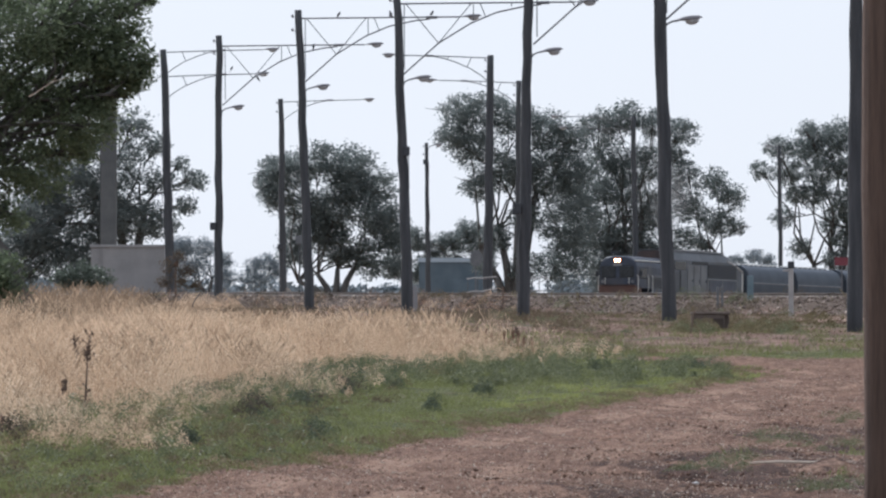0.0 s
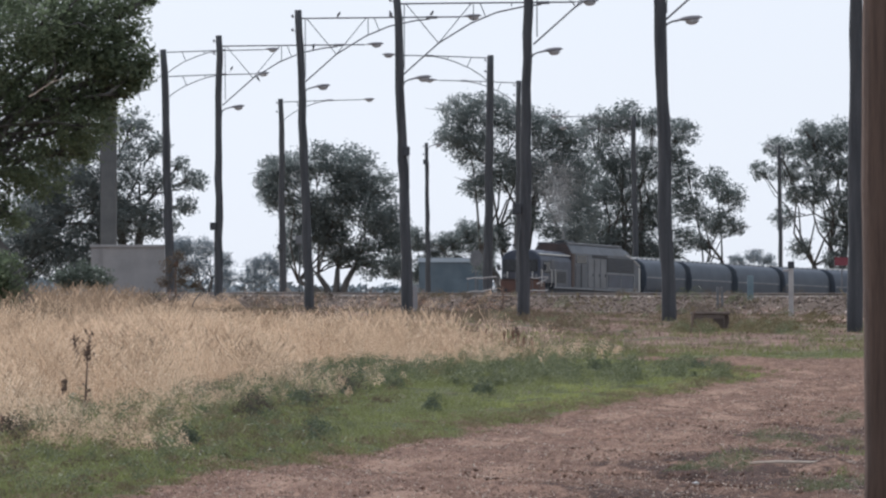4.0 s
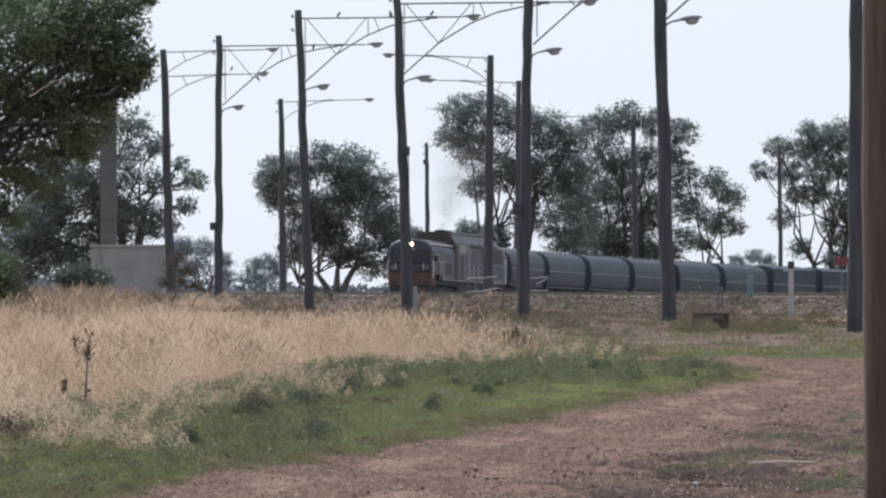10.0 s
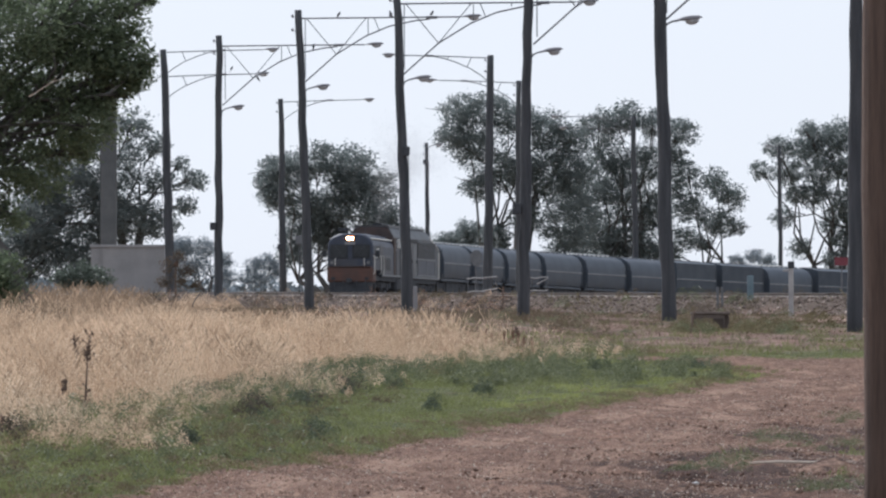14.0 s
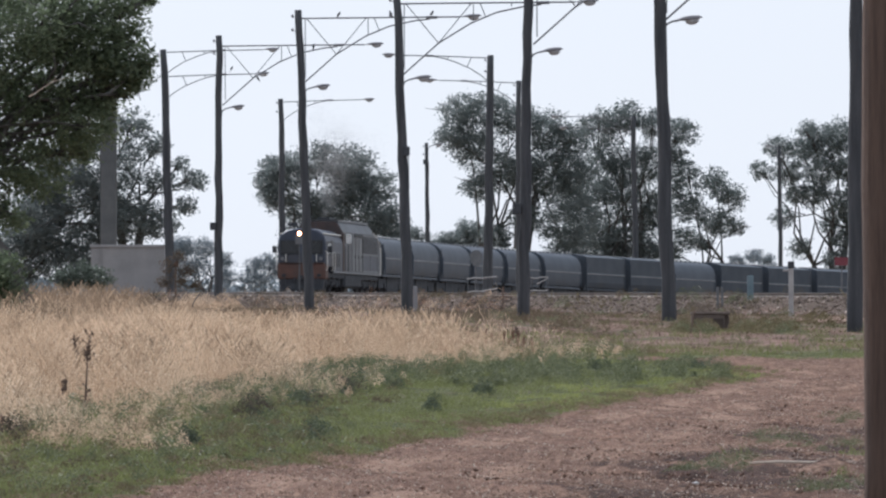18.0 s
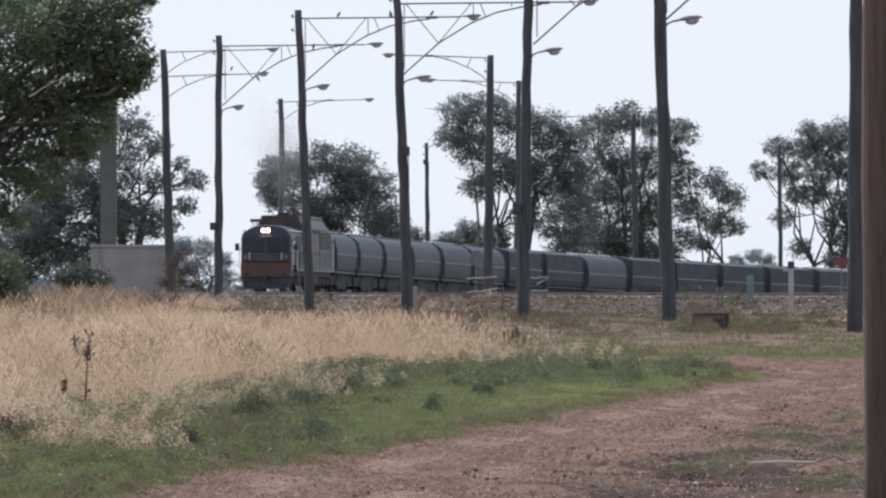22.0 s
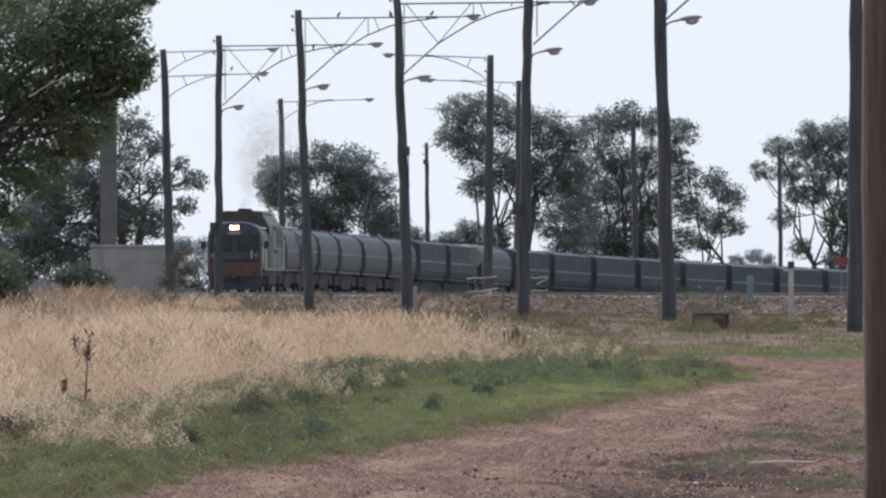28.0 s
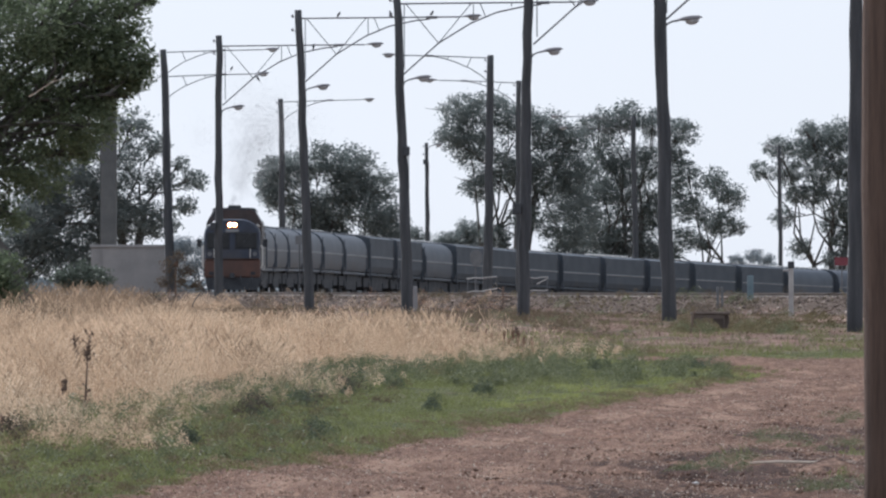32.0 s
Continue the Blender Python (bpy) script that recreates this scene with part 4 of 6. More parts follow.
# ---- trees ----
def tree(name, at, scale, lobes, mat, label, leaf=0.128, density=740, trunk_r=0.35, trunk_lean=0.0, base_z=None, forks=2, low=1.0):
    """lobes: (across, height, radius) in metres about the trunk's foot; limbs reach each lobe and leaves fill its skin."""
    x, y = at
    z = ground_z(x, y) if base_z is None else base_z
    root = new(name)
    root.location = (x, y, z)
    rt = np.random.RandomState(int(abs(x * 13 + y * 7)) % 10000)
    bm = bmesh.new()
    top = max(l[1] for l in lobes)
    for t in range(forks):
        lean = trunk_lean + (t - (forks - 1) / 2) * 1.6
        hgt = top * (0.30 + 0.1 * t) * low
        fork = Vector((lean, rt.rand() - 0.5, hgt))
        tube(bm, [(t * 0.3, 0, -0.4), (lean * 0.4 + t * 0.2, 0.1, hgt * 0.5), fork], [trunk_r * 1.2, trunk_r * 0.85, trunk_r * 0.6], 8)
        for i, (a, b, r) in enumerate(lobes):
            if i % forks != t:
                continue
            end = Vector((a, (rt.rand() - 0.5) * r * 1.5, b))
            mid = fork.lerp(end, 0.5) + Vector((rt.rand() - 0.5, rt.rand() - 0.5, rt.rand() * 0.6)) * r * 0.4
            mid += Vector((0, 0, 0.10 * (end - fork).length))
            m1 = fork.lerp(mid, 0.5) + Vector((rt.randn(), rt.randn(), rt.randn())) * 0.045 * (end - fork).length
            m2 = mid.lerp(end, 0.5) + Vector((rt.randn(), rt.randn(), rt.randn())) * 0.05 * (end - fork).length
            tube(bm, [fork, m1, mid, m2, end], [trunk_r * 0.32, trunk_r * 0.24, trunk_r * 0.17, trunk_r * 0.10, 0.02], 5)
            for q in range(4):
                tip = end + Vector((rt.randn(), rt.randn(), rt.randn() * 0.7)) * r * 0.6
                tube(bm, [mid.lerp(end, 0.3 + 0.15 * q), end.lerp(tip, 0.5), tip], [trunk_r * 0.14, 0.04, 0.012], 4)
    part("trunk", bm, M_BARK, root, smooth=True)
    C = []
    for a, b, r in lobes:
        m = int(40 + 18 * r * r)
        d = rt.randn(m, 3)
        d /= np.linalg.norm(d, axis=1)[:, None]
        rad = r * (0.30 + 0.72 * rt.rand(m) ** 0.7)
        c = d * rad[:, None] * np.array([1.0, 1.15, 0.85]) + np.array([a, (rt.rand() - 0.5) * r, b])
        k = max(6, int(density * r * r / m))
        cr = 0.36 * r ** 0.7
        off = rt.randn(m, k, 3) * cr * 0.48 * np.array([1.0, 1.0, 0.7])
        C.append((c[:, None, :] + off).reshape(-1, 3))
    C = np.concatenate(C)
    n = len(C)
    d1 = rt.randn(n, 3) * np.array([1, 1, 0.8])
    d1 /= np.linalg.norm(d1, axis=1)[:, None]
    d2 = np.cross(d1, rt.randn(n, 3))
    d2 /= np.linalg.norm(d2, axis=1)[:, None] + 1e-9
    L = leaf * (0.6 + 0.8 * rt.rand(n))[:, None]
    v = np.stack([C - d1 * L, C + d2 * L * 0.38, C + d1 * L, C - d2 * L * 0.38], 1).reshape(-1, 3)
    raw("crown", v, np.arange(4 * n).reshape(-1, 4), mat, root)
    return tagged(root, label, "tree")


def plan_tree(name, s, x_foot, lobes, mat, label, **kw):
    """Lays a tree out at the distance where a metre spans s units of the plan's grid."""
    dist = 12000 / s
    X = (x_foot - 784) / s
    z = ground_z(X, dist)
    return tree(name, (X, dist), s, [((a - x_foot) / s, (515 - b) / s + EYE_Z - z, r / s) for a, b, r in lobes], mat, label, base_z=z, **kw)


plan_tree("gum_tree", 22, 580, [(510, 305, 46), (560, 288, 42), (620, 298, 48), (665, 330, 40), (490, 350, 32), (600, 365, 52), (540, 370, 46), (665, 385, 46), (695, 435, 34), (585, 425, 40), (645, 440, 30), (482, 300, 28), (655, 472, 26), (516, 452, 28), (700, 480, 26), (470, 330, 24), (530, 420, 34), (605, 455, 26), (690, 400, 36), (565, 400, 40), (622, 330, 44)], M_LEAF, "round-crowned grey-green gum tree beyond the railway", forks=4, trunk_r=0.30, density=860, low=0.45)
plan_tree("gum_tree", 20.5, 900, [(815, 200, 40), (865, 195, 38), (800, 245, 32), (850, 262, 50), (915, 215, 42), (970, 232, 44), (905, 305, 52), (850, 330, 34), (965, 310, 60), (1000, 395, 60), (930, 385, 30), (1005, 465, 48), (880, 420, 30), (1010, 250, 34), (1015, 310, 46), (930, 475, 36), (860, 470, 26)], M_LEAF, "tall spreading grey-green gum tree beyond the railway", forks=4, trunk_r=0.40, density=860)
plan_tree("gum_tree", 20, 1105, [(1060, 222, 36), (1108, 212, 36), (1155, 222, 32), (1205, 235, 30), (1080, 275, 42), (1140, 290, 42), (1190, 280, 28), (1100, 345, 54), (1055, 420, 56), (1120, 425, 54), (1160, 370, 40), (1070, 480, 44), (1035, 340, 46), (1150, 460, 36)], M_LEAF, "tall layered grey-green gum tree beyond the railway", forks=3, trunk_r=0.42, density=860)
plan_tree("gum_tree", 20, 1262, [(1215, 308, 28), (1262, 325, 32), (1300, 350, 28), (1220, 365, 34), (1270, 395, 34), (1210, 420, 30), (1303, 400, 20), (1190, 330, 24), (1180, 450, 30), (1240, 430, 20)], M_LEAF, "smaller open-crowned gum tree beyond the railway", forks=2, trunk_r=0.3)
plan_tree("gum_tree", 19, 1470, [(1378, 262, 26), (1440, 240, 32), (1485, 238, 34), (1395, 305, 32), (1455, 305, 34), (1500, 300, 34), (1345, 302, 20), (1495, 360, 36), (1385, 385, 22), (1415, 440, 22), (1495, 420, 28), (1545, 270, 40), (1550, 350, 44), (1420, 268, 30), (1468, 262, 36), (1440, 345, 32), (1405, 345, 22), (1480, 460, 26), (1520, 470, 30), (1470, 395, 22), (1510, 385, 26)], M_LEAF, "flat-topped spreading gum tree in the distance", forks=3, trunk_r=0.4)
plan_tree("gum_tree", 25, 215, [(235, 222, 36), (272, 255, 28), (220, 295, 52), (285, 325, 32), (342, 318, 26), (318, 290, 18), (230, 385, 60), (150, 340, 60), (90, 390, 70), (55, 455, 44), (150, 440, 50), (285, 395, 34), (330, 365, 22), (20, 440, 46), (62, 410, 56), (108, 462, 44), (150, 484, 34), (40, 492, 26), (190, 400, 44), (120, 300, 56), (62, 335, 58), (185, 350, 46), (160, 255, 40)], M_LEAF, "grey-green gum tree with open branches behind a pale wall", forks=3, trunk_r=0.4, density=700)
near_gum = plan_tree("near_gum_tree", 58, 40, [(20, 40, 115), (120, 30, 105), (200, 10, 62), (180, 95, 70), (222, 120, 48), (105, 155, 100), (20, 205, 105), (150, 225, 62), (60, 300, 66), (15, 380, 44), (262, 0, 15), (228, 66, 32), (238, 135, 40), (262, 105, 20), (172, 180, 34), (225, 160, 22), (135, 262, 36), (-80, 120, 130), (-90, 300, 110)], M_LEAF_NEAR, "large dark gum tree with dense drooping foliage", leaf=0.085, density=1900, forks=2, trunk_r=0.4, trunk_lean=-3.0)
bm = bmesh.new()
zt = lambda y: (515 - y) / 58 + EYE_Z - near_gum.location.z
tube(bm, [(0.35, -2.6, zt(176)), (0.75, -2.7, zt(162)), (1.05, -2.7, zt(150)), (1.65, -2.8, zt(141))], [0.017, 0.013, 0.010, 0.004], 6)
tube(bm, [(1.05, -2.7, zt(150)), (1.22, -2.75, zt(138))], [0.009, 0.003], 5)
part("dead_twig", bm, M_PALEWOODMUD, near_gum, "bare pale dead twig")


def shrub(name, s, x, top, width, label, mat=M_LEAF, leaf=0.11, base=None, density=1100):
    dist = 12000 / s
    X = (x - 784) / s
    z = ground_z(X, dist)
    h = (515 - top) / s + EYE_Z - z
    w = width / s
    lobes = [((k - 1) * w * 0.35, h * (0.45 + 0.18 * (k == 1)), h * 0.38) for k in range(3)] + [(-w * 0.2, h * 0.3, h * 0.3), (w * 0.25, h * 0.28, h * 0.28)]
    return tagged(tree(name, (X, dist), s, lobes, mat, label, leaf=leaf, density=density, trunk_r=0.05, base_z=z, forks=2), category="shrub")


shrub("green_shrub", 60, -16, 425, 56, "bright green shrub at the foot of the big gum", M_LEAF_NEAR, 0.10)
plan_tree("sapling", 50, 316, [(300, 470, 16), (330, 478, 16), (316, 455, 14), (288, 500, 14), (345, 505, 12), (318, 498, 14)], M_SAPLEAF, "thin brown-leaved sapling standing in dry grass", leaf=0.045, density=330, trunk_r=0.03, forks=2)
shrub("shrub", 34, 146, 456, 92, "dark green shrub before a grey wall", M_LEAF_DARK)

plan_tree("far_tree", 15.5, 780, [(735, 425, 26), (770, 440, 22), (800, 428, 26), (832, 412, 28), (760, 470, 28), (712, 418, 24), (852, 438, 28), (800, 472, 28), (700, 470, 24), (735, 490, 22)], M_LEAF, "broad low gum trees behind the farm shed", forks=3, trunk_r=0.3, density=1100)
# these far trees carry the haze in their leaf colour
plan_tree("far_tree", 13, 365, [(325, 436, 24), (362, 440, 24), (398, 462, 20), (345, 472, 28), (308, 452, 28), (395, 490, 24), (310, 490, 26)], M_FAR, "far tree with haze mixed into its pale blue-grey colour", forks=2, trunk_r=0.3, density=700)
plan_tree("far_tree", 12, 462, [(448, 470, 18), (475, 466, 20), (490, 480, 20), (440, 492, 18), (465, 495, 20)], M_FAR, "far tree with haze mixed into its pale blue-grey colour", forks=2, trunk_r=0.3, density=700)
plan_tree("far_tree", 11, 1335, [(1305, 462, 16), (1335, 455, 18), (1362, 462, 15), (1320, 485, 18), (1350, 488, 18)], M_FAR, "far tree with haze mixed into its pale blue-grey colour", forks=2, trunk_r=0.3, density=700)

# a line of woods far away, haze in their colour, closing the plain
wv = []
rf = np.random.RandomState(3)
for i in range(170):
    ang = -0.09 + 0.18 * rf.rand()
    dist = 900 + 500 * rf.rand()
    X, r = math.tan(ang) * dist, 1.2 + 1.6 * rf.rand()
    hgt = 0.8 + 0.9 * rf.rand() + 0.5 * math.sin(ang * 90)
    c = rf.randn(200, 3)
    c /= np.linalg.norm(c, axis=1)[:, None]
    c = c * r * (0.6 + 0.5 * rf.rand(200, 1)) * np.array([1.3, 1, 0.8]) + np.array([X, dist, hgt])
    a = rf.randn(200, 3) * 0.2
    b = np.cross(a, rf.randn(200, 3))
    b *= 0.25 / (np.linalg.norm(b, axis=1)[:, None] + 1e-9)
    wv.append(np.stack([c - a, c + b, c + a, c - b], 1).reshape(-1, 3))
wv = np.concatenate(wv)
tagged(raw("distant_woods", wv, np.arange(len(wv)).reshape(-1, 4), M_FAR), "line of far trees on the plain, haze put into their colour", "woods", kind="stuff")


# ---- light poles ----
def wooden_pole(root, height, r0, r1, lean, seed, mat=M_POLE, sway=0.035):
    rp = random.Random(seed)
    pts, rad = [], []
    n = 14
    for i in range(n + 1):
        k = i / n
        pts.append((lean * k + rp.uniform(-sway, sway) * (k > 0), rp.uniform(-sway, sway) * 0.5, -0.5 + (height + 0.5) * k))
        rad.append(r0 + (r1 - r0) * k + rp.uniform(-0.012, 0.012))
    bm = bmesh.new()
    tube(bm, pts, rad, 12)
    part("pole", bm, mat, root, smooth=True)


def lamp_head(root, tip, direction, length=0.86, pitch=0.06, label=""):
    """A streetlight head whose back end sits at tip."""
    bm = bmesh.new()
    prof = [(0.0, 0.04), (0.12, 0.07), (0.35, 0.14), (0.62, 0.15), (0.88, 0.11), (1.0, 0.03)]
    rings = []
    for t, r in prof:
        rings.append([bm.verts.new((t * length, math.cos(a) * r, math.sin(a) * r * (0.62 if math.sin(a) > 0 else 0.25) + 0.02)) for a in [k * math.tau / 10 for k in range(10)]])
    for a, b in zip(rings, rings[1:]):
        for k in range(10):
            bm.faces.new((a[k], a[(k + 1) % 10], b[(k + 1) % 10], b[k]))
    bm.faces.new(rings[0][::-1])
    bm.faces.new(rings[-1])
    m = Matrix.Translation(tip) @ Matrix.Rotation(direction, 4, "Z") @ Matrix.Rotation(-pitch, 4, "Y")
    bmesh.ops.transform(bm, matrix=m, verts=bm.verts)
    head = part("lamp_head", bm, M_LAMP, root, label, True)
    bm = bmesh.new()
    r = bmesh.ops.create_uvsphere(bm, u_segments=10, v_segments=6, radius=1.0)
    bmesh.ops.transform(bm, matrix=m @ Matrix.Translation((length * 0.62, 0, -0.02)) @ Matrix.Diagonal((length * 0.27, 0.12, 0.13, 1)), verts=r["verts"])
    part("lens", bm, M_LENS, head, "pale bowl lens", True)


def truss_arm(root, x0, z, side, yaw, reach=6.45, drop=2.65):
    """Long bracket: chord, curved brace and web bars, with a lamp on its end."""
    m = Matrix.Translation((x0, 0, z)) @ Matrix.Rotation(yaw, 4, "Z") @ Matrix.Diagonal((side, 1, 1, 1))

    def bar(name, pts, r):
        bm = bmesh.new()
        tube(bm, [m @ Vector(q) for q in pts], r, 6)
        part(name, bm, M_STEEL, root)

    brace = [(0.05, 0, -drop), (0.95, 0, -1.85), (1.42, 0, -1.43), (2.6, 0, -0.70), (3.55, 0, -0.30), (4.6, 0, -0.07), (5.2, 0, 0.0)]
    bar("chord", [(0, 0, 0), (reach * 0.5, 0, 0.05), (reach, 0, 0.09)], 0.03)
    bar("brace", brace, 0.03)
    bar("hanger", [(0.16, 0, 0), (0.17, 0, -2.4)], 0.018)
    bar("web_bar", [(0.22, 0, 0), (1.42, 0, -1.43)], 0.018)
    bar("web_bar", [(1.42, 0, -1.43), (2.62, 0, 0.03)], 0.018)
    bar("web_bar", [(2.7, 0, 0.03), (2.7, 0, -0.66)], 0.018)
    bar("web_bar", [(2.95, 0, 0.03), (3.15, 0, -0.46)], 0.018)
    bar("web_bar", [(4.1, 0, 0.04), (4.1, 0, -0.08)], 0.018)
    bar("clamp", [(5.05, 0, 0.06), (5.5, 0, 0.07)], 0.06)
    a = math.atan2((m.to_3x3() @ Vector((1, 0, 0))).y, (m.to_3x3() @ Vector((1, 0, 0))).x)
    lamp_head(root, m @ Vector((reach, 0, 0.07)), a, label="grey lamp head on the long truss arm")


def curved_arm(root, x0, z, side, yaw, reach=4.0, drop=1.15, head=True):
    m = Matrix.Translation((x0, 0, z)) @ Matrix.Rotation(yaw, 4, "Z") @ Matrix.Diagonal((side, 1, 1, 1))

    def bar(name, pts, r):
        bm = bmesh.new()
        tube(bm, [m @ Vector(q) for q in pts], r, 6)
        part(name, bm, M_STEEL, root)

    bar("chord", [(0, 0, 0), (reach * 0.5, 0, 0.1), (reach, 0, 0.16)], 0.028)
    bar("brace", [(0.05, 0, -drop), (0.35, 0, -0.88), (0.95, 0, -0.5), (1.7, 0, -0.18), (2.2, 0, -0.02), (2.8, 0, 0.10)], 0.026)
    bar("web_bar", [(0.85, 0, 0.04), (1.07, 0, -0.43)], 0.02)
    bar("web_bar", [(2.0, 0, 0.09), (2.05, 0, -0.06)], 0.02)
    bar("clamp", [(2.75, 0, 0.12), (3.15, 0, 0.13)], 0.055)
    a = math.atan2((m.to_3x3() @ Vector((1, 0, 0))).y, (m.to_3x3() @ Vector((1, 0, 0))).x)
    lamp_head(root, m @ Vector((reach, 0, 0.14)), a, label="grey lamp head on a curved bracket arm")


def short_arm(root, x0, z, side, yaw):
    m = Matrix.Translation((x0, 0, z)) @ Matrix.Rotation(yaw, 4, "Z") @ Matrix.Diagonal((side, 1, 1, 1))
    bm = bmesh.new()
    tube(bm, [m @ Vector(q) for q in [(0.0, 0, -0.95), (0.0, 0, -0.35), (0.03, 0, -0.18), (0.10, 0, -0.07), (0.22, 0, -0.01), (0.42, 0, 0.03)]], 0.028, 6)
    part("bracket", bm, M_STEEL, root)
    a = math.atan2((m.to_3x3() @ Vector((1, 0, 0))).y, (m.to_3x3() @ Vector((1, 0, 0))).x)
    lamp_head(root, m @ Vector((0.31, 0, 0.0)), a, 0.76, 0.12, label="grey lamp head on a short bracket")


def pole_at(name, s, x_base, x_top, y_top, label, r0=0.19, r1=0.14, mat=M_POLE, sway=0.035):
    X, Y = (x_base - 784) / s, 12000 / s
    z = ground_z(X, Y)
    root = new(name)
    root.location = (X, Y, z)
    height = (515 - y_top) / s + EYE_Z - z
    lean = (x_top - x_base) / s
    wooden_pole(root, height, r0, r1, lean, int(x_base), mat, sway)
    for dz in ((0.25, 0.8) if 20 < s < 50 else ()):
        bm = bmesh.new()
        tube(bm, [(lean - r1 - 0.10, 0, height - dz - 0.06), (lean - r1 - 0.10, 0, height - dz), (lean - r1 - 0.10, 0, height - dz + 0.07)], [0.03, 0.055, 0.025], 8)
        tube(bm, [(lean - r1 + 0.05, 0, height - dz - 0.05), (lean - r1 - 0.10, 0, height - dz - 0.05)], 0.014, 5)
        part("insulator", bm, M_LAMP, root, "pale porcelain insulator")
    return tagged(root, label, "light pole", group="yard light poles"), height, (x_top - x_base) / s, s, z


def zof(info, y):
    """Height above the pole's foot for a height on the plan's grid."""
    root, height, lean, s, z = info
    return (515 - y) / s + EYE_Z - z


def xof(info, zz):
    root, height, lean, s, z = info
    return lean * zz / height + 0.1


LONG = "weathered wooden light pole with a truss arm and short lamp"
i = pole_at("light_pole", 34.0, 303, 289, 88, "weathered wooden light pole with two curved lamp arms", 0.27, 0.17)
curved_arm(i[0], xof(i, zof(i, 93)), zof(i, 93), 1, 0.12, 5.1)
curved_arm(i[0], xof(i, zof(i, 136)), zof(i, 136), 1, 0.12, 4.55)
i = pole_at("light_pole", 39.5, 386, 388, 63, LONG, 0.20, 0.14)
truss_arm(i[0], xof(i, zof(i, 82)), zof(i, 82), 1, 0.10)
short_arm(i[0], xof(i, zof(i, 192)), zof(i, 192), 1, 0.1)
i = pole_at("light_pole", 44, 550, 528, 18, LONG, 0.21, 0.14)
truss_arm(i[0], xof(i, zof(i, 33)), zof(i, 33), 1, 0.10)
short_arm(i[0], xof(i, zof(i, 156)), zof(i, 156), 1, 0.1)
i = pole_at("light_pole", 48.5, 723, 702, -12, LONG, 0.22, 0.14)
truss_arm(i[0], xof(i, zof(i, 7)), zof(i, 7), 1, 0.10)
short_arm(i[0], xof(i, zof(i, 141)), zof(i, 141), 1, 0.1)
i = pole_at("light_pole", 55, 925, 936, -85, LONG, 0.21, 0.14)
truss_arm(i[0], xof(i, zof(i, -67)), zof(i, -67), 1, 0.10)
short_arm(i[0], xof(i, zof(i, 93)), zof(i, 93), 1, 0.1)
i = pole_at("light_pole", 65, 1185, 1162, -150, LONG, 0.20, 0.15)
truss_arm(i[0], xof(i, zof(i, -132)), zof(i, -132), 1, 0.10)
short_arm(i[0], xof(i, zof(i, 38)), zof(i, 38), 1, 0.1)
i = pole_at("light_pole", 75, 1513, 1519, -260, LONG, 0.19, 0.14)
truss_arm(i[0], xof(i, zof(i, -240)), zof(i, -240), 1, 0.10)
i = pole_at("roadside_pole", 270, 1570, 1569, -2300, "sound brown timber pole close beside the road", 0.165, 0.14, M_POLE_BROWN, 0.004)
i = pole_at("light_pole", 28.5, 501, 497, 175, "weathered wooden light pole with one curved lamp arm", 0.24, 0.15)
curved_arm(i[0], xof(i, zof(i, 181)), zof(i, 181), 1, 0.12, 4.9)
i = pole_at("light_pole", 35.5, 862, 868, 98, "weathered wooden light pole with one curved lamp arm", 0.27, 0.16)
curved_arm(i[0], xof(i, zof(i, 103)) - 0.2, zof(i, 103), -1, -0.12, 4.5)
i = pole_at("light_pole", 31.5, 919, 917, 143, "weathered wooden light pole with one curved lamp arm", 0.2, 0.14)
curved_arm(i[0], xof(i, zof(i, 147)) - 0.2, zof(i, 147), -1, -0.12, 4.4)
i = pole_at("light_pole", 25, 1126, 1121, 205, "weathered wooden light pole with two curved lamp arms", 0.24, 0.17)
curved_arm(i[0], xof(i, zof(i, 210)) - 0.2, zof(i, 210), -1, -0.12, 5.0)
curved_arm(i[0], xof(i, zof(i, 230)) - 0.2, zof(i, 230), -1, -0.12, 4.4)
i = pole_at("light_pole", 22, 1383, 1379, 258, "thin weathered wooden light pole among far trees", 0.2, 0.14)
short_arm(i[0], xof(i, zof(i, 260)) - 0.2, zof(i, 260), -1, -0.1)
i = pole_at("wooden_pole", 25, 759, 755, 253, "plain weathered wooden pole with a small lamp", 0.2, 0.13)
short_arm(i[0], xof(i, zof(i, 258)), zof(i, 258), 1, 0.1)


# ---- buildings and fixtures by the line ----
def place(name, s, x, label, category, group=""):
    root = new(name)
    X, Y = (x - 784) / s, 12000 / s
    root.location = (X, Y, ground_z(X, Y))
    return tagged(root, label, category, group)


def rise(root, s, y):
    """Height above the thing's foot for a height on the plan's grid."""
    return (515 - y) / s + EYE_Z - root.location.z


def long_shed():
    s = 31
    root = place("low_building", s, 226, "low pale rendered building under gum trees", "building")
    h = rise(root, s, 434)
    bm = bmesh.new()
    box(bm, (0, 2, h / 2 - 0.3), (4.2, 4.0, h + 0.6 - 0.15))
    wall = part("wall", bm, M_WALL, root)
    bm = bmesh.new()
    box(bm, (0, 2, h - 0.06), (4.35, 4.2, 0.16), 0.02)
    part("roof_edge", bm, M_WALL, root)
    bm = bmesh.new()
    box(bm, (-1.55, -0.03, h / 2 - 0.2), (0.06, 0.08, h))
    part("downpipe", bm, M_WALL, wall)


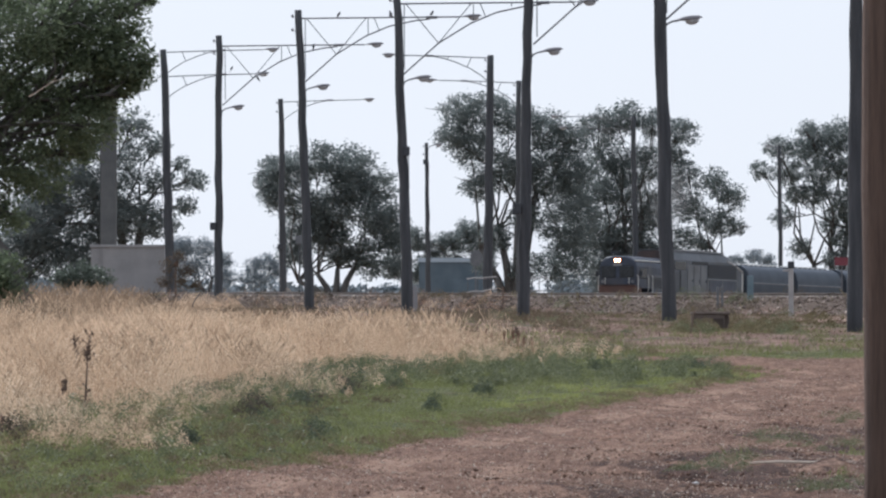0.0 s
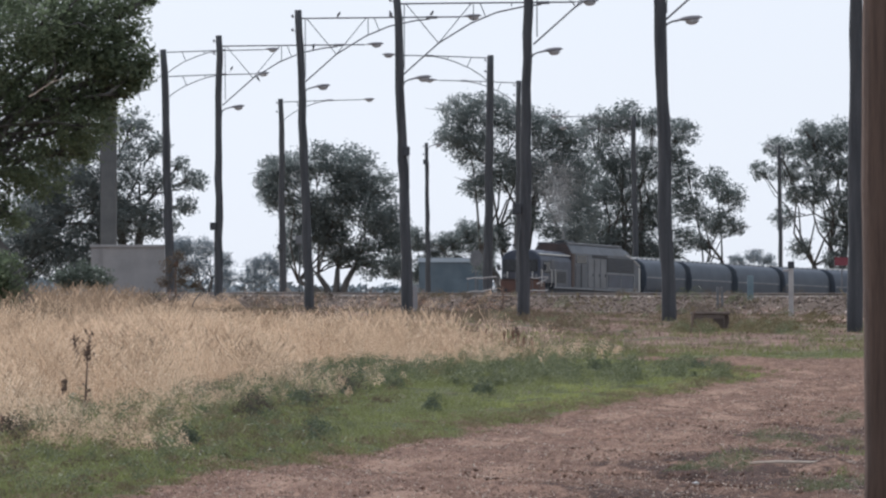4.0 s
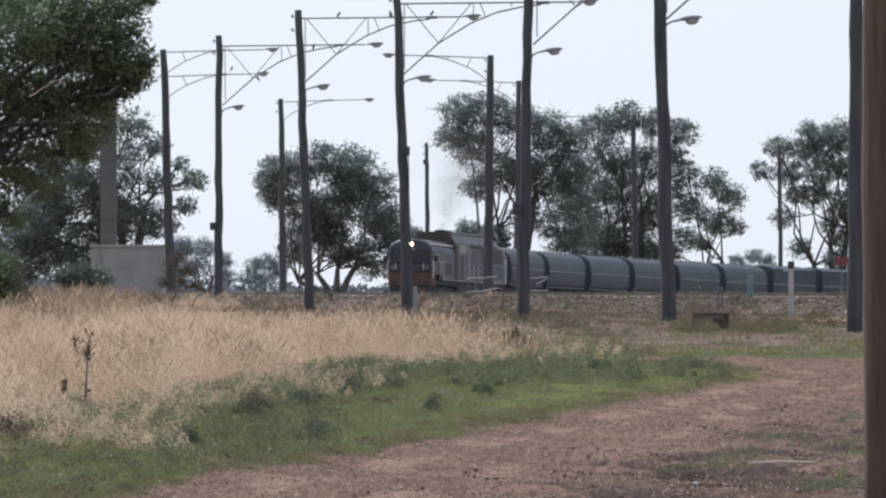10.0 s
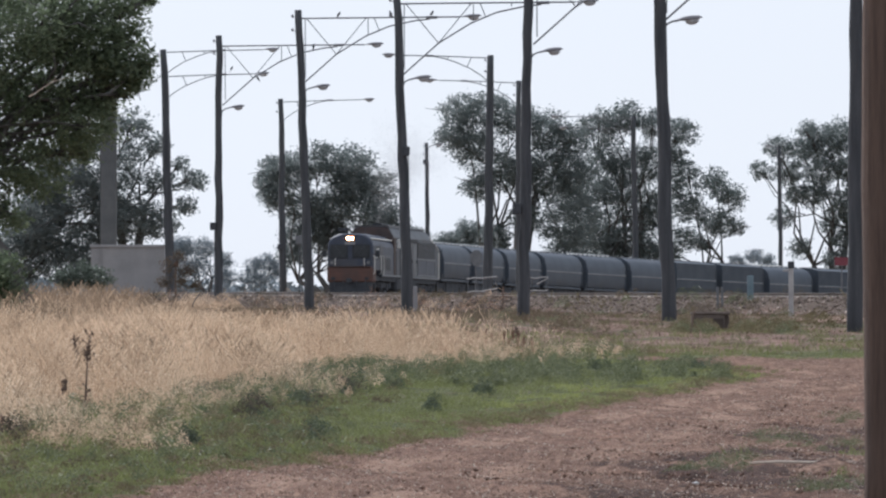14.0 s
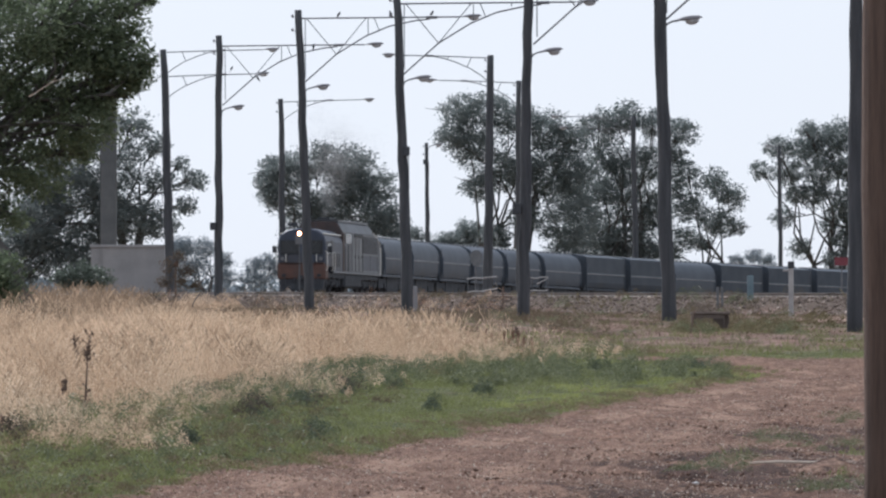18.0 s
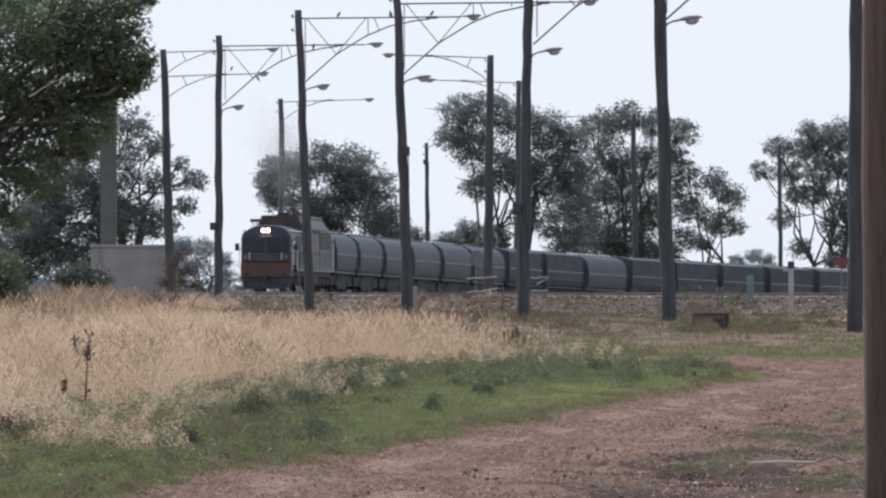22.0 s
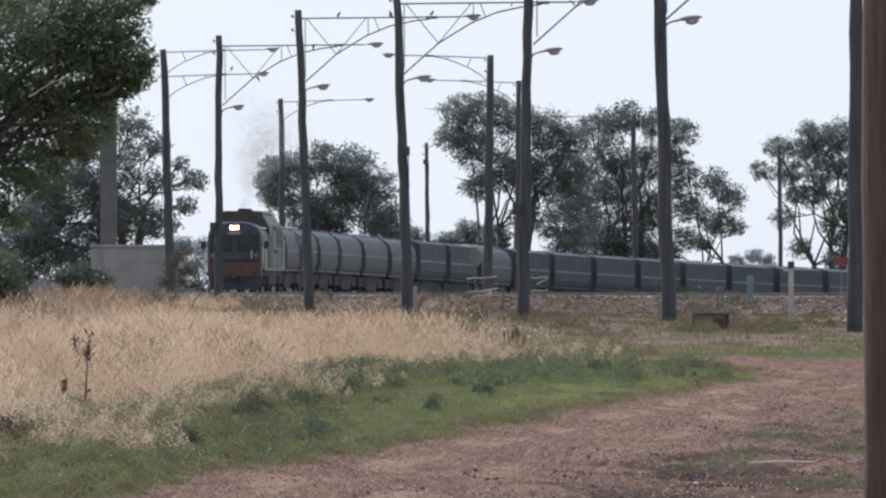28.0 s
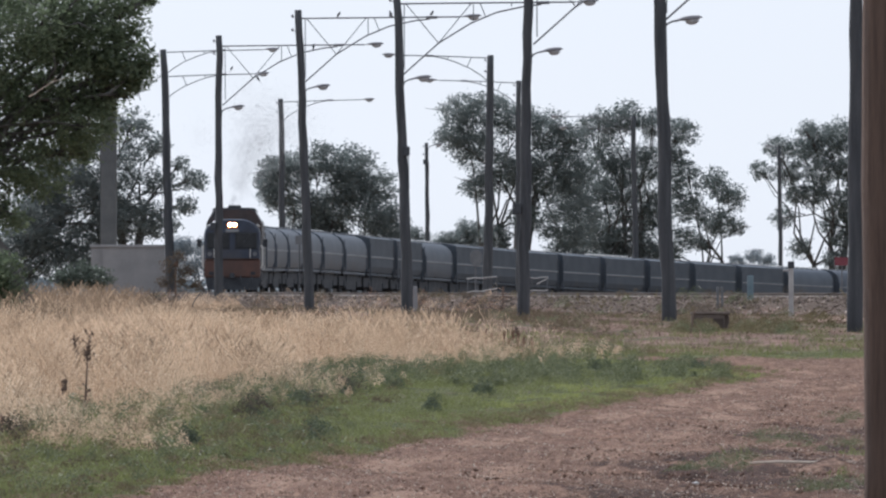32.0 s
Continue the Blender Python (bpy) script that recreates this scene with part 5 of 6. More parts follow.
def tower():
    s = 27
    root = place("concrete_tower", s, 192, "slender pale concrete tower behind trees", "tower")
    h = rise(root, s, 150)
    bm = bmesh.new()
    box(bm, (0, 0, h / 2 - 0.3), (1.05, 1.05, h + 0.6), 0.08)
    part("shaft", bm, M_TOWER, root)
    bm = bmesh.new()
    box(bm, (0, 0, h + 0.1), (1.3, 1.3, 0.3), 0.05)
    part("cap", bm, M_TOWER, root)


def far_shed():
    s = 17
    root = place("farm_shed", s, 800, "blue-grey corrugated farm shed across the line", "shed")
    h = rise(root, s, 457)
    bm = bmesh.new()
    prism(bm, [(-2.5, -0.5), (2.5, -0.5), (2.5, h - 0.5), (0, h - 0.05), (-2.5, h - 0.5)], -3.4, 3.4)
    wall = part("wall", bm, M_SHED, root)
    for k in range(34):
        bm = bmesh.new()
        box(bm, (-3.3 + k * 0.2, -2.51, (h - 0.55) / 2), (0.06, 0.03, h - 0.55))
        part("corrugation", bm, M_SHED, wall)
    bm = bmesh.new()
    for sg in (-1, 1):
        box(bm, (0, sg * 1.31, h - 0.235), (7.1, 2.72, 0.05), 0, Matrix.Rotation(-sg * 0.178, 4, "X"))
    part("roof", bm, M_SHEDROOF, root, "low corrugated gable roof")
    bm = bmesh.new()
    box(bm, (1.2, -2.53, 1.2), (2.2, 0.06, 2.5), 0.01)
    part("door", bm, M_SHED, wall, "sliding sheet door")


def stop_sign():
    s = 36
    root = place("octagonal_sign", s, 843, "grey back of an octagonal sign on a steel post", "road sign")
    root.rotation_euler = (0, 0, radians(40))
    z = rise(root, s, 457)
    bm = bmesh.new()
    tube(bm, [(0, 0.06, -0.4), (0, 0.06, z + 0.3)], 0.032, 8)
    part("post", bm, M_STEEL, root)
    bm = bmesh.new()
    tube(bm, [(0, 0, z), (0, 0.012, z)], 0.42, 8)
    bmesh.ops.rotate(bm, verts=bm.verts, cent=(0, 0, z), matrix=Matrix.Rotation(radians(22.5), 3, "Y"))
    part("plate", bm, M_SIGNBACK, root)
    for dz in (-0.18, 0.18):
        bm = bmesh.new()
        box(bm, (0, -0.015, z + dz), (0.5, 0.02, 0.04))
        part("backing_strip", bm, M_STEEL, root)


def pipe_rail(x, w, seed, ends):
    """Two bent pipes on thin posts; ends gives (top, bottom) heights at either end."""
    s = 37
    root = place("pipe_rail", s, x, "white painted pipe guard rail, bent out of line", "guard rail", "white guard rails by the line")
    rr = random.Random(seed)
    half = w / s / 2
    for nm, k in (("top_rail", 0), ("bottom_rail", 1)):
        z0, z1 = rise(root, s, ends[0][k]), rise(root, s, ends[1][k])
        pts = [(-half, 0, z0)] + [(half * q, rr.uniform(-0.04, 0.04), z0 + (z1 - z0) * (q + 1) / 2 + rr.uniform(-0.035, 0.035)) for q in (-0.5, 0, 0.5)] + [(half, 0, z1)]
        bm = bmesh.new()
        tube(bm, pts, 0.030, 8)
        part(nm, bm, M_WHITE, root)
    for k in (-0.95, -0.3, 0.25, 0.95):
        z = rise(root, s, ends[0 if k < 0 else 1][0]) - 0.05
        bm = bmesh.new()
        tube(bm, [(half * k, 0.02, -0.3), (half * k + 0.02, 0.02, z)], 0.020, 6)
        part("rail_post", bm, M_TOWER, root)
    if seed == 2:
        bm = bmesh.new()
        tube(bm, [(half * 0.1, -0.03, rise(root, s, 503)), (half, -0.03, rise(root, s, 493))], 0.024, 6)
        part("diagonal_brace", bm, M_WHITE, root)


def post(name, s, x, y_top, w, mat, label, cap=None, arm=0):
    root = place(name, s, x, label, "post")
    h = rise(root, s, y_top)
    bm = bmesh.new()
    box(bm, (0, 0, h / 2 - 0.2), (w, w * 0.8, h + 0.4), w * 0.12)
    part("shaft", bm, mat, root)
    if cap:
        bm = bmesh.new()
        box(bm, (0, 0, h + 0.05), (w * 1.35, w * 1.2, 0.22), 0.02)
        part("cap", bm, cap, root)
    if arm:
        bm = bmesh.new()
        box(bm, (arm * 0.12, 0, h - 0.12), (0.26, w * 0.6, 0.07), 0.01)
        part("arm", bm, mat, root)
    return root


def culvert():
    s = 74
    root = place("culvert", s, 1257, "weathered concrete culvert head with dark opening", "culvert")
    z = rise(root, s, 552)
    bm = bmesh.new()
    box(bm, (0, 0, z - 0.04), (0.94, 0.46, 0.075), 0.02)
    part("lintel", bm, M_SILTED, root)
    for sg in (-1, 1):
        bm = bmesh.new()
        box(bm, (sg * 0.39, 0.06, z / 2 - 0.33), (0.12, 0.30, z + 0.5), 0.03)
        part("wing_wall", bm, M_SILTED, root)
    bm = bmesh.new()
    box(bm, (-0.02, 0, z / 2 - 0.33), (0.72, 0.42, z + 0.5), 0.02)
    part("headwall", bm, M_SILTED, root)
    bm = bmesh.new()
    # no real hole: a block proud of the headwall, coloured as its shade
    box(bm, (0.15, -0.06, z / 2 - 0.38), (0.32, 0.34, z + 0.44), 0.01)
    part("opening", bm, M_OPENING_SHADE, root, "block coloured as the dark shade of the opening")


def plate_sign(s, x, y, w, h, mat, label, post_mat=M_STEEL, name="small_sign"):
    root = place(name, s, x, label, "sign")
    z = rise(root, s, y)
    bm = bmesh.new()
    tube(bm, [(0, 0.05, -0.4), (0, 0.05, z + h / 2)], 0.035, 8)
    part("post", bm, post_mat, root)
    bm = bmesh.new()
    box(bm, (0, 0, z), (w, 0.03, h), 0.008)
    part("plate", bm, mat, root)


long_shed()
tower()
far_shed()
stop_sign()
pipe_rail(853, 54, 1, ((494, 518), (490, 511)))
pipe_rail(948, 44, 2, ((493, 515), (491, 514)))
post("white_post", 57, 1400, 472, 0.15, M_WHITE, "white painted timber post with dark cap beside the line", M_UNDER, -1)
post("pale_blue_post", 50, 1328, 488, 0.22, M_PALEBLUE, "pale blue painted steel post beside the line")
post("marker_post", 46, 735, 507, 0.16, M_WALL, "short pale grey marker post near a light pole")
for x in (1270, 1278):
    post("grey_post", 50, x, 508, 0.08, M_SIGNBACK, "thin grey galvanised post beside the culvert")
p0 = post("picket_post", 46, 890, 508, 0.07, M_WEED, "dark leaning picket with a crossbar")
bm = bmesh.new()
box(bm, (0, -0.05, rise(p0, 46, 525)), (0.85, 0.04, 0.05), 0.01)
part("crossbar", bm, M_WEED, p0)
culvert()
plate_sign(36, 1490, 463, 0.72, 0.40, M_RED, "small red sign plate on a steel post")
plate_sign(37, 530, 425, 0.40, 0.42, M_SIGNBACK, "small pale square sign on a grey post", M_TOWER)
plate_sign(40, 311, 466, 0.22, 0.36, M_ORANGE, "small orange marker plate on a thin post", M_WEED)


def branch_litter(s, x, label):
    root = place("fallen_branch", s, x, label, "branch")
    bm = bmesh.new()
    tube(bm, [(-0.38, 0, 0.02), (-0.15, 0.05, 0.10), (0.05, 0, 0.24), (0.26, -0.05, 0.27), (0.36, 0, 0.36)], [0.040, 0.034, 0.028, 0.02, 0.008], 6)
    tube(bm, [(-0.15, 0.05, 0.10), (0.02, 0.1, 0.12), (0.15, 0.1, 0.05)], [0.022, 0.016, 0.006], 5)
    tube(bm, [(0.05, 0.0, 0.24), (0.12, -0.1, 0.42)], [0.018, 0.006], 5)
    part("limb", bm, M_WEED, root)


branch_litter(60, 1455, "dry fallen branch lying on the bank")


def leaning_stick(s, x, label):
    root = place("stick", s, x, label, "stick")
    bm = bmesh.new()
    tube(bm, [(0, -0.05, -0.1), (0.05, 0, 0.22), (0.10, 0.03, 0.50), (0.13, 0.05, 0.56)], [0.022, 0.018, 0.022, 0.012], 6)
    part("limb", bm, M_WEED, root)


leaning_stick(76, 1221, "dark dry stick leaning against the culvert")


def pale_strip():
    x, y = 3.06, 58.0
    root = new("mud_strip")
    root.location = (x, y, ground_z(x, y))
    root.rotation_euler = (0, 0, 0.06)
    # thin raised tube shaped as the crest of a dried mud ridge
    bm = bmesh.new()
    tube(bm, [(-0.44, 0, 0.004), (-0.2, 0.02, 0.012), (0.1, -0.01, 0.008), (0.44, 0.02, 0.016)], [0.010, 0.013, 0.011, 0.006], 6)
    part("strip", bm, M_PALEWOODMUD, root)
    tagged(root, "pale strip of dried mud ridge on bare dirt", "timber")
    x, y = on_land(1231, 858)
    root = new("white_stone")
    root.location = (x, y, ground_z(x, y))
    bm = bmesh.new()
    r = bmesh.ops.create_icosphere(bm, subdivisions=2, radius=0.032)
    for v in bm.verts:
        v.co = v.co * random.Random(int(v.co.x * 900)).uniform(0.8, 1.15)
        v.co.z *= 0.45
    part("stone", bm, M_WHITE, root, smooth=True)
    tagged(root, "small white stone lying on dark dirt", "stone")


pale_strip()


def litter(s, x, label):
    """A crumpled scrap of white sheet lying on the bank."""
    root = place("litter", s, x, label, "litter")
    rw = random.Random(x)
    bm = bmesh.new()
    bmesh.ops.create_grid(bm, x_segments=5, y_segments=3, size=0.5)
    for v in bm.verts:
        v.co = (v.co.x * 0.30, v.co.y * 0.22, 0.06 + rw.uniform(-0.03, 0.05))
    ex = bmesh.ops.extrude_face_region(bm, geom=bm.faces[:])
    bmesh.ops.translate(bm, vec=(0, 0, 0.012), verts=[e for e in ex["geom"] if isinstance(e, bmesh.types.BMVert)])
    part("sheet", bm, M_PAPER, root)


litter(45, 748, "crumpled scrap of white paper on the bank")


def fitting(s, x, y, w, h, label):
    """A small box strapped to a pole, facing the viewer."""
    X, Y = (x - 784) / s, 12000 / s - 0.22
    root = new("junction_box")
    root.location = (X, Y, (515 - y) / s + EYE_Z)
    bm = bmesh.new()
    box(bm, (0, 0, 0), (w, 0.22, h), 0.02)
    part("case", bm, M_UNDER, root)
    bm = bmesh.new()
    tube(bm, [(0.08, 0.0, -h / 2), (0.1, 0.05, -h / 2 - 1.2)], 0.018, 5)
    part("conduit", bm, M_UNDER, root)
    tagged(root, label, "junction box", "boxes on light poles")


for s_, x_, y_ in ((39.5, 377, 401), (28.5, 495, 437), (55, 914, 370), (25, 752, 287), (48.5, 719, 268)):
    fitting(s_, x_, y_, 0.26, 0.34, "small dark junction box strapped to a light pole")


def bird(s, x, y, turn):
    X, Y = (x - 784) / s, 12000 / s
    root = new("bird")
    root.location = (X, Y, (515 - y) / s + EYE_Z)
    m = Matrix.Rotation(turn, 4, "Z") @ Matrix.Rotation(-0.9, 4, "Y")
    for nm, c, sc in (("body", (0, 0, 0.06), (0.10, 0.05, 0.05)), ("head", (0.10, 0, 0.08), (0.04, 0.035, 0.035)), ("tail", (-0.14, 0, 0.05), (0.08, 0.03, 0.012))):
        bm = bmesh.new()
        r = bmesh.ops.create_uvsphere(bm, u_segments=10, v_segments=6, radius=1)
        bmesh.ops.transform(bm, matrix=m @ Matrix.Translation(c) @ Matrix.Diagonal((*sc, 1)), verts=r["verts"])
        part(nm, bm, M_BIRD, root, smooth=True)
    tagged(root, "small dark bird perched on a lamp arm", "bird", "birds on the lamp arms")


for s_, x_, y_, t_ in ((44, 601, 28, 0.4), (44, 690, 26, 2.6), (44, 766, 26, 0.2), (39.5, 556, 84, 1.2), (34, 411, 123, 0.5), (39.5, 455, 141, 2.8)):
    bird(s_, x_, y_, t_)


# ---- the train ----
def loft(bm, rings):
    """Skin through profiles of equal length, each (x, [(y, z), ...])."""
    vs = [[bm.verts.new((x, y, z)) for y, z in prof] for x, prof in rings]
    k = len(vs[0])
    for a, b in zip(vs, vs[1:]):
        for i in range(k):
            bm.faces.new((a[i], a[(i + 1) % k], b[(i + 1) % k], b[i]))
    bm.faces.new(vs[0][::-1])
    bm.faces.new(vs[-1])
    bmesh.ops.recalc_face_normals(bm, faces=bm.faces)
    return bm


def wheelset(parent, x, r=0.46):
    bm = bmesh.new()
    for sgn in (-1, 1):
        y = 0.75 * sgn
        tube(bm, [(0, y - 0.065, 0), (0, y + 0.065, 0)], [r, r * 0.98], 20)
        tube(bm, [(0, y - 0.085 * sgn, 0), (0, y - 0.06 * sgn, 0)], [r + 0.03, r + 0.03], 20)
        tube(bm, [(0, y + 0.05 * sgn, 0), (0, y + 0.1 * sgn, 0)], [0.14, 0.12], 8)
        for k in range(2):
            box(bm, (math.cos(k * 3.14) * 0.26, y + 0.07 * sgn, math.sin(k * 3.14) * 0.26), (0.1, 0.02, 0.1))
    tube(bm, [(0, -0.95, 0), (0, 0.95, 0)], [0.075, 0.075], 8)
    ob = part("wheelset", bm, M_UNDER, parent, "steel wheels on an axle")
    ob.location = (x, 0, r)
    return ob


LOCO_L = 20.2


def arch(w, base, eave, top):
    """A cab section: upright sides, rounded shoulders, flat crown."""
    return [(-w, base), (w, base), (w, eave), (w - 0.06, eave + 0.24), (w - 0.22, eave + 0.45), (w - 0.50, top - 0.10), (w - 0.85, top), (-w + 0.85, top), (-w + 0.50, top - 0.10), (-w + 0.22, eave + 0.45), (-w + 0.06, eave + 0.24), (-w, eave)]


def build_loco():
    """Origin on the rail under its middle; x runs forward."""
    root = new("locomotive")
    H = LOCO_L / 2 - 0.6
    B = H - 5.9

    def slab(name, c, size, mat, parent, label="", bevel=0.012):
        bm = bmesh.new()
        box(bm, c, size, bevel)
        return part(name, bm, mat, parent, label)

    def pipe(name, pts, r, mat, parent, label="", n=6):
        bm = bmesh.new()
        tube(bm, pts, r, n)
        return part(name, bm, mat, parent, label)

    # the low full-width cab, its face raked back above the sill
    bm = bmesh.new()
    loft(bm, [(H - 2.7, arch(1.42, 1.5, 2.98, 3.72)), (H - 0.16, arch(1.42, 1.5, 2.98, 3.72)), (H - 0.02, arch(1.36, 1.55, 2.94, 3.66))])
    cab = part("cab", bm, M_BLUE, root, "dark blue full-width driving cab")
    slab("nose_panel", (H - 0.48, 0, 1.22), (1.06, 2.84, 0.92), M_ORANGE, cab, "faded orange lower nose panel", 0.06)
    slab("nose_ledge", (H + 0.02, 0, 1.71), (0.16, 2.70, 0.07), M_BROWN, cab, "dull brown ledge under the windscreens", 0.02)
    bm = bmesh.new()
    prism(bm, [(-1.36, 0.80), (1.36, 0.80), (1.25, 0.14), (-1.25, 0.14)], H - 0.55, H - 0.02)
    part("pilot", bm, M_UNDER, root, "grimy black pilot")
    for y in (-0.98, -0.42, 0.42, 0.98):
        pipe("hose", [(H + 0.02, y, 0.86), (H + 0.14, y, 0.70), (H + 0.10, y + 0.05, 0.38)], 0.03, M_UNDER, root, "black brake hose")
    for y in (-0.70, 0.70):
        slab("windscreen_frame", (H - 0.005, y, 2.62), (0.05, 1.14, 0.86), M_VENT, cab, "", 0.03)
        slab("windscreen", (H + 0.012, y, 2.62), (0.05, 1.00, 0.72), M_GLASS, cab, "dark windscreen pane", 0.02)
        pipe("wiper", [(H + 0.05, y * 1.3, 2.98), (H + 0.05, y * 0.8, 2.5)], 0.012, M_UNDER, cab)
        pipe("handrail", [(H + 0.02, y * 1.30, 1.78), (H + 0.10, y * 1.30, 1.82), (H + 0.10, y * 1.30, 2.16), (H + 0.02, y * 1.30, 2.20)], 0.026, M_STRIPE, cab, "pale upright handrail")
    slab("headlight_box", (H - 0.01, 0, 3.42), (0.10, 0.62, 0.34), M_VENT, cab, "", 0.04)
    for y in (-0.125, 0.125):
        pipe("headlight", [(H + 0.01, y, 3.42), (H + 0.07, y, 3.42)], [0.085, 0.09], M_HEAD, cab, "lit warm white headlight", 14)
        # self-glowing ring added round the lamp to stand for its orange halo
        pipe("halo_ring", [(H + 0.0, y, 3.42), (H + 0.055, y, 3.42)], [0.11, 0.125], M_HALO, cab, "glowing ring for the headlight's orange halo", 14)
    slab("number_board", (H + 0.01, 0, 3.13), (0.06, 0.66, 0.17), M_WSTRIPE, cab, "pale blank number board")
    for y in (-1.14, 1.14):
        pipe("marker_light", [(H - 0.02, y, 1.95), (H + 0.05, y, 1.95)], [0.11, 0.11], M_SIGNBACK, cab, "", 12)
        slab("ditch_light", (H + 0.03, y * 0.92, 0.98), (0.12, 0.24, 0.16), M_VENT, cab)
    for sgn in (-1, 1):
        slab("side_window", (H - 1.25, 1.415 * sgn, 2.55), (1.15, 0.05, 0.66), M_GLASS, cab, "dark cab side window", 0.02)
        slab("window_surround", (H - 1.25, 1.405 * sgn, 2.55), (1.32, 0.05, 0.82), M_VENT, cab)
        slab("cab_door", (H - 2.32, 1.41 * sgn, 2.3), (0.62, 0.05, 1.55), M_GREY, cab, "grey cab side door", 0.02)
        bm = bmesh.new()
        box(bm, (H - 0.25, 1.66 * sgn, 2.5), (0.08, 0.24, 0.4), 0.02)
        tube(bm, [(H - 0.3, 1.4 * sgn, 2.4), (H - 0.27, 1.6 * sgn, 2.45)], 0.02, 5)
        part("mirror", bm, M_VENT, cab)
        for x in (H - 0.12, H - 1.92, H - 2.66):
            pipe("grab_rail", [(x, 1.42 * sgn, 1.25), (x, 1.52 * sgn, 1.35), (x, 1.52 * sgn, 2.3), (x, 1.42 * sgn, 2.4)], 0.024, M_STRIPE, cab, "pale grab rail")
        # bright edge of the cab roof, its highlight painted as a pale strip
        pipe("cab_roof_highlight", [(H - 0.1, 1.27 * sgn, 3.42), (H - 1.6, 1.29 * sgn, 3.41), (B, 1.29 * sgn, 3.41)], 0.045, M_STRIPE, cab, "pale strip painting the highlight along the cab roof edge")
        for k in range(4):
            slab("cab_step", (H - 2.32, 1.40 * sgn, 0.35 + 0.26 * k), (0.55, 0.22, 0.04), M_UNDER, root)
    # low engine-room section between cab and bulkhead
    bm = bmesh.new()
    loft(bm, [(B - 0.05, arch(1.40, 1.15, 2.95, 3.69)), (H - 2.7, arch(1.40, 1.15, 2.95, 3.69))])
    hood = part("low_hood", bm, M_BLUE, root, "dark blue low hood behind the cab")
    # the raised body, roof sloped down at the rear
    shell = lambda e, t, k: [(-1.40, 1.15), (1.40, 1.15), (1.40, e), (1.04 * k, t - 0.10), (0.82 * k, t), (-0.82 * k, t), (-1.04 * k, t - 0.10), (-1.40, e)]
    bm = bmesh.new()
    loft(bm, [(-H, shell(2.98, 3.24, 1.2)), (-H + 0.8, shell(3.22, 3.62, 1.15)), (-H + 1.9, shell(3.50, 4.08, 1.08)), (-H + 2.7, shell(3.62, 4.27, 1.04)), (B, shell(3.62, 4.30, 1.04))])
    body = part("body", bm, M_PANEL, root, "faded grey body with chamfered roof")
    bm = bmesh.new()
    loft(bm, [(B + 0.006, shell(3.60, 4.26, 1.02)), (B + 0.09, shell(3.58, 4.22, 1.0))])
    part("bulkhead", bm, M_BROWN, body, "dull orange-brown front bulkhead of the raised body")
    bm = bmesh.new()
    prism(bm, [(-1.12, 4.22), (-0.90, 4.312), (0.90, 4.312), (1.12, 4.22), (1.08, 4.32), (0.88, 4.36), (-0.88, 4.36), (-1.08, 4.32)], -H + 2.7, B + 0.05)
    part("roof", bm, M_ROOF, body)
    for sgn in (-1, 1):
        def panel(name, p0, p1, z0, z1, mat, label="", d=0.03, parent=body):
            """A side panel from p0 to p1 metres behind the front, between two heights."""
            p0, p1 = p0 * 0.91, p1 * 0.91
            return slab(name, (H - (p0 + p1) / 2, (1.40 + d / 2) * sgn, (z0 + z1) / 2), (p1 - p0, d, z1 - z0), mat, parent, label, 0.01)

        panel("vent_frame", 2.9, 5.6, 1.36, 2.44, M_PANEL, "pale grey vent frame", 0.03, hood)
        panel("grille", 3.2, 5.3, 1.52, 2.28, M_VENT, "dark intake grille", 0.05, hood)
        for k in range(6):
            panel("grille_slat", 3.25, 5.25, 1.56 + k * 0.12, 1.60 + k * 0.12, M_GREY, "", 0.065, hood)
        panel("corner_panel", 6.5, 7.1, 1.2, 3.55, M_BROWN, "dull orange-brown corner panel")
        panel("upper_window", 7.4, 9.6, 2.95, 3.52, M_GLASS, "dark upper side window")
        panel("door_seam", 8.4, 8.65, 1.3, 2.9, M_VENT)
        panel("access_door", 7.3, 8.2, 1.3, 2.8, M_GREY, "grey access door")
        for a in (9.9, 11.2, 12.5):
            panel("access_door", a, a + 1.1, 1.35, 3.3, M_PALEPANEL, "pale grey access door")
            slab("door_latch", (H - (a + 0.95) * 0.91, 1.45 * sgn, 2.2), (0.06, 0.05, 0.18), M_VENT, body)
        panel("eave_vent", 10.8, 13.9, 3.36, 3.58, M_VENT, "dark vent under the eaves", 0.04)
        panel("radiator_grille", 13.9, 19.6, 2.46, 3.44, M_VENT, "dark radiator grille")
        for k in range(9):
            panel("radiator_slat", 14.0, 19.5, 2.52 + 0.1 * k, 2.55 + 0.1 * k, M_BLUE, "", 0.045)
        panel("rear_panel", 14.2, 19.4, 1.42, 2.30, M_BLUE, "dark blue rear side panel")
        for z in (2.37, 1.36):
            panel("frame_line", 13.9, 19.7, z - 0.045, z + 0.045, M_WSTRIPE, "pale frame line", 0.05)
        for a in (13.95, 16.8, 19.65):
            panel("frame_line", a - 0.07, a + 0.07, 1.42, 2.31, M_WSTRIPE, "pale frame line", 0.05)
        panel("sill", 2.8, 20.7, 1.16, 1.27, M_WSTRIPE, "pale sill line", 0.05, root)
        slab("fuel_tank", (0.0, 1.05 * sgn, 0.72), (5.6, 0.7, 0.80), M_UNDER, root, "grimy fuel tank", 0.12)
        slab("skirt", (0, 1.3 * sgn, 1.0), (LOCO_L - 2.4, 0.1, 0.32), M_UNDER, root, "grimy side skirt", 0.03)
        slab("corner_post", (-H + 0.08, 1.43 * sgn, 2.05), (0.16, 0.06, 1.7), M_STRIPE, body, "pale rear corner strip")
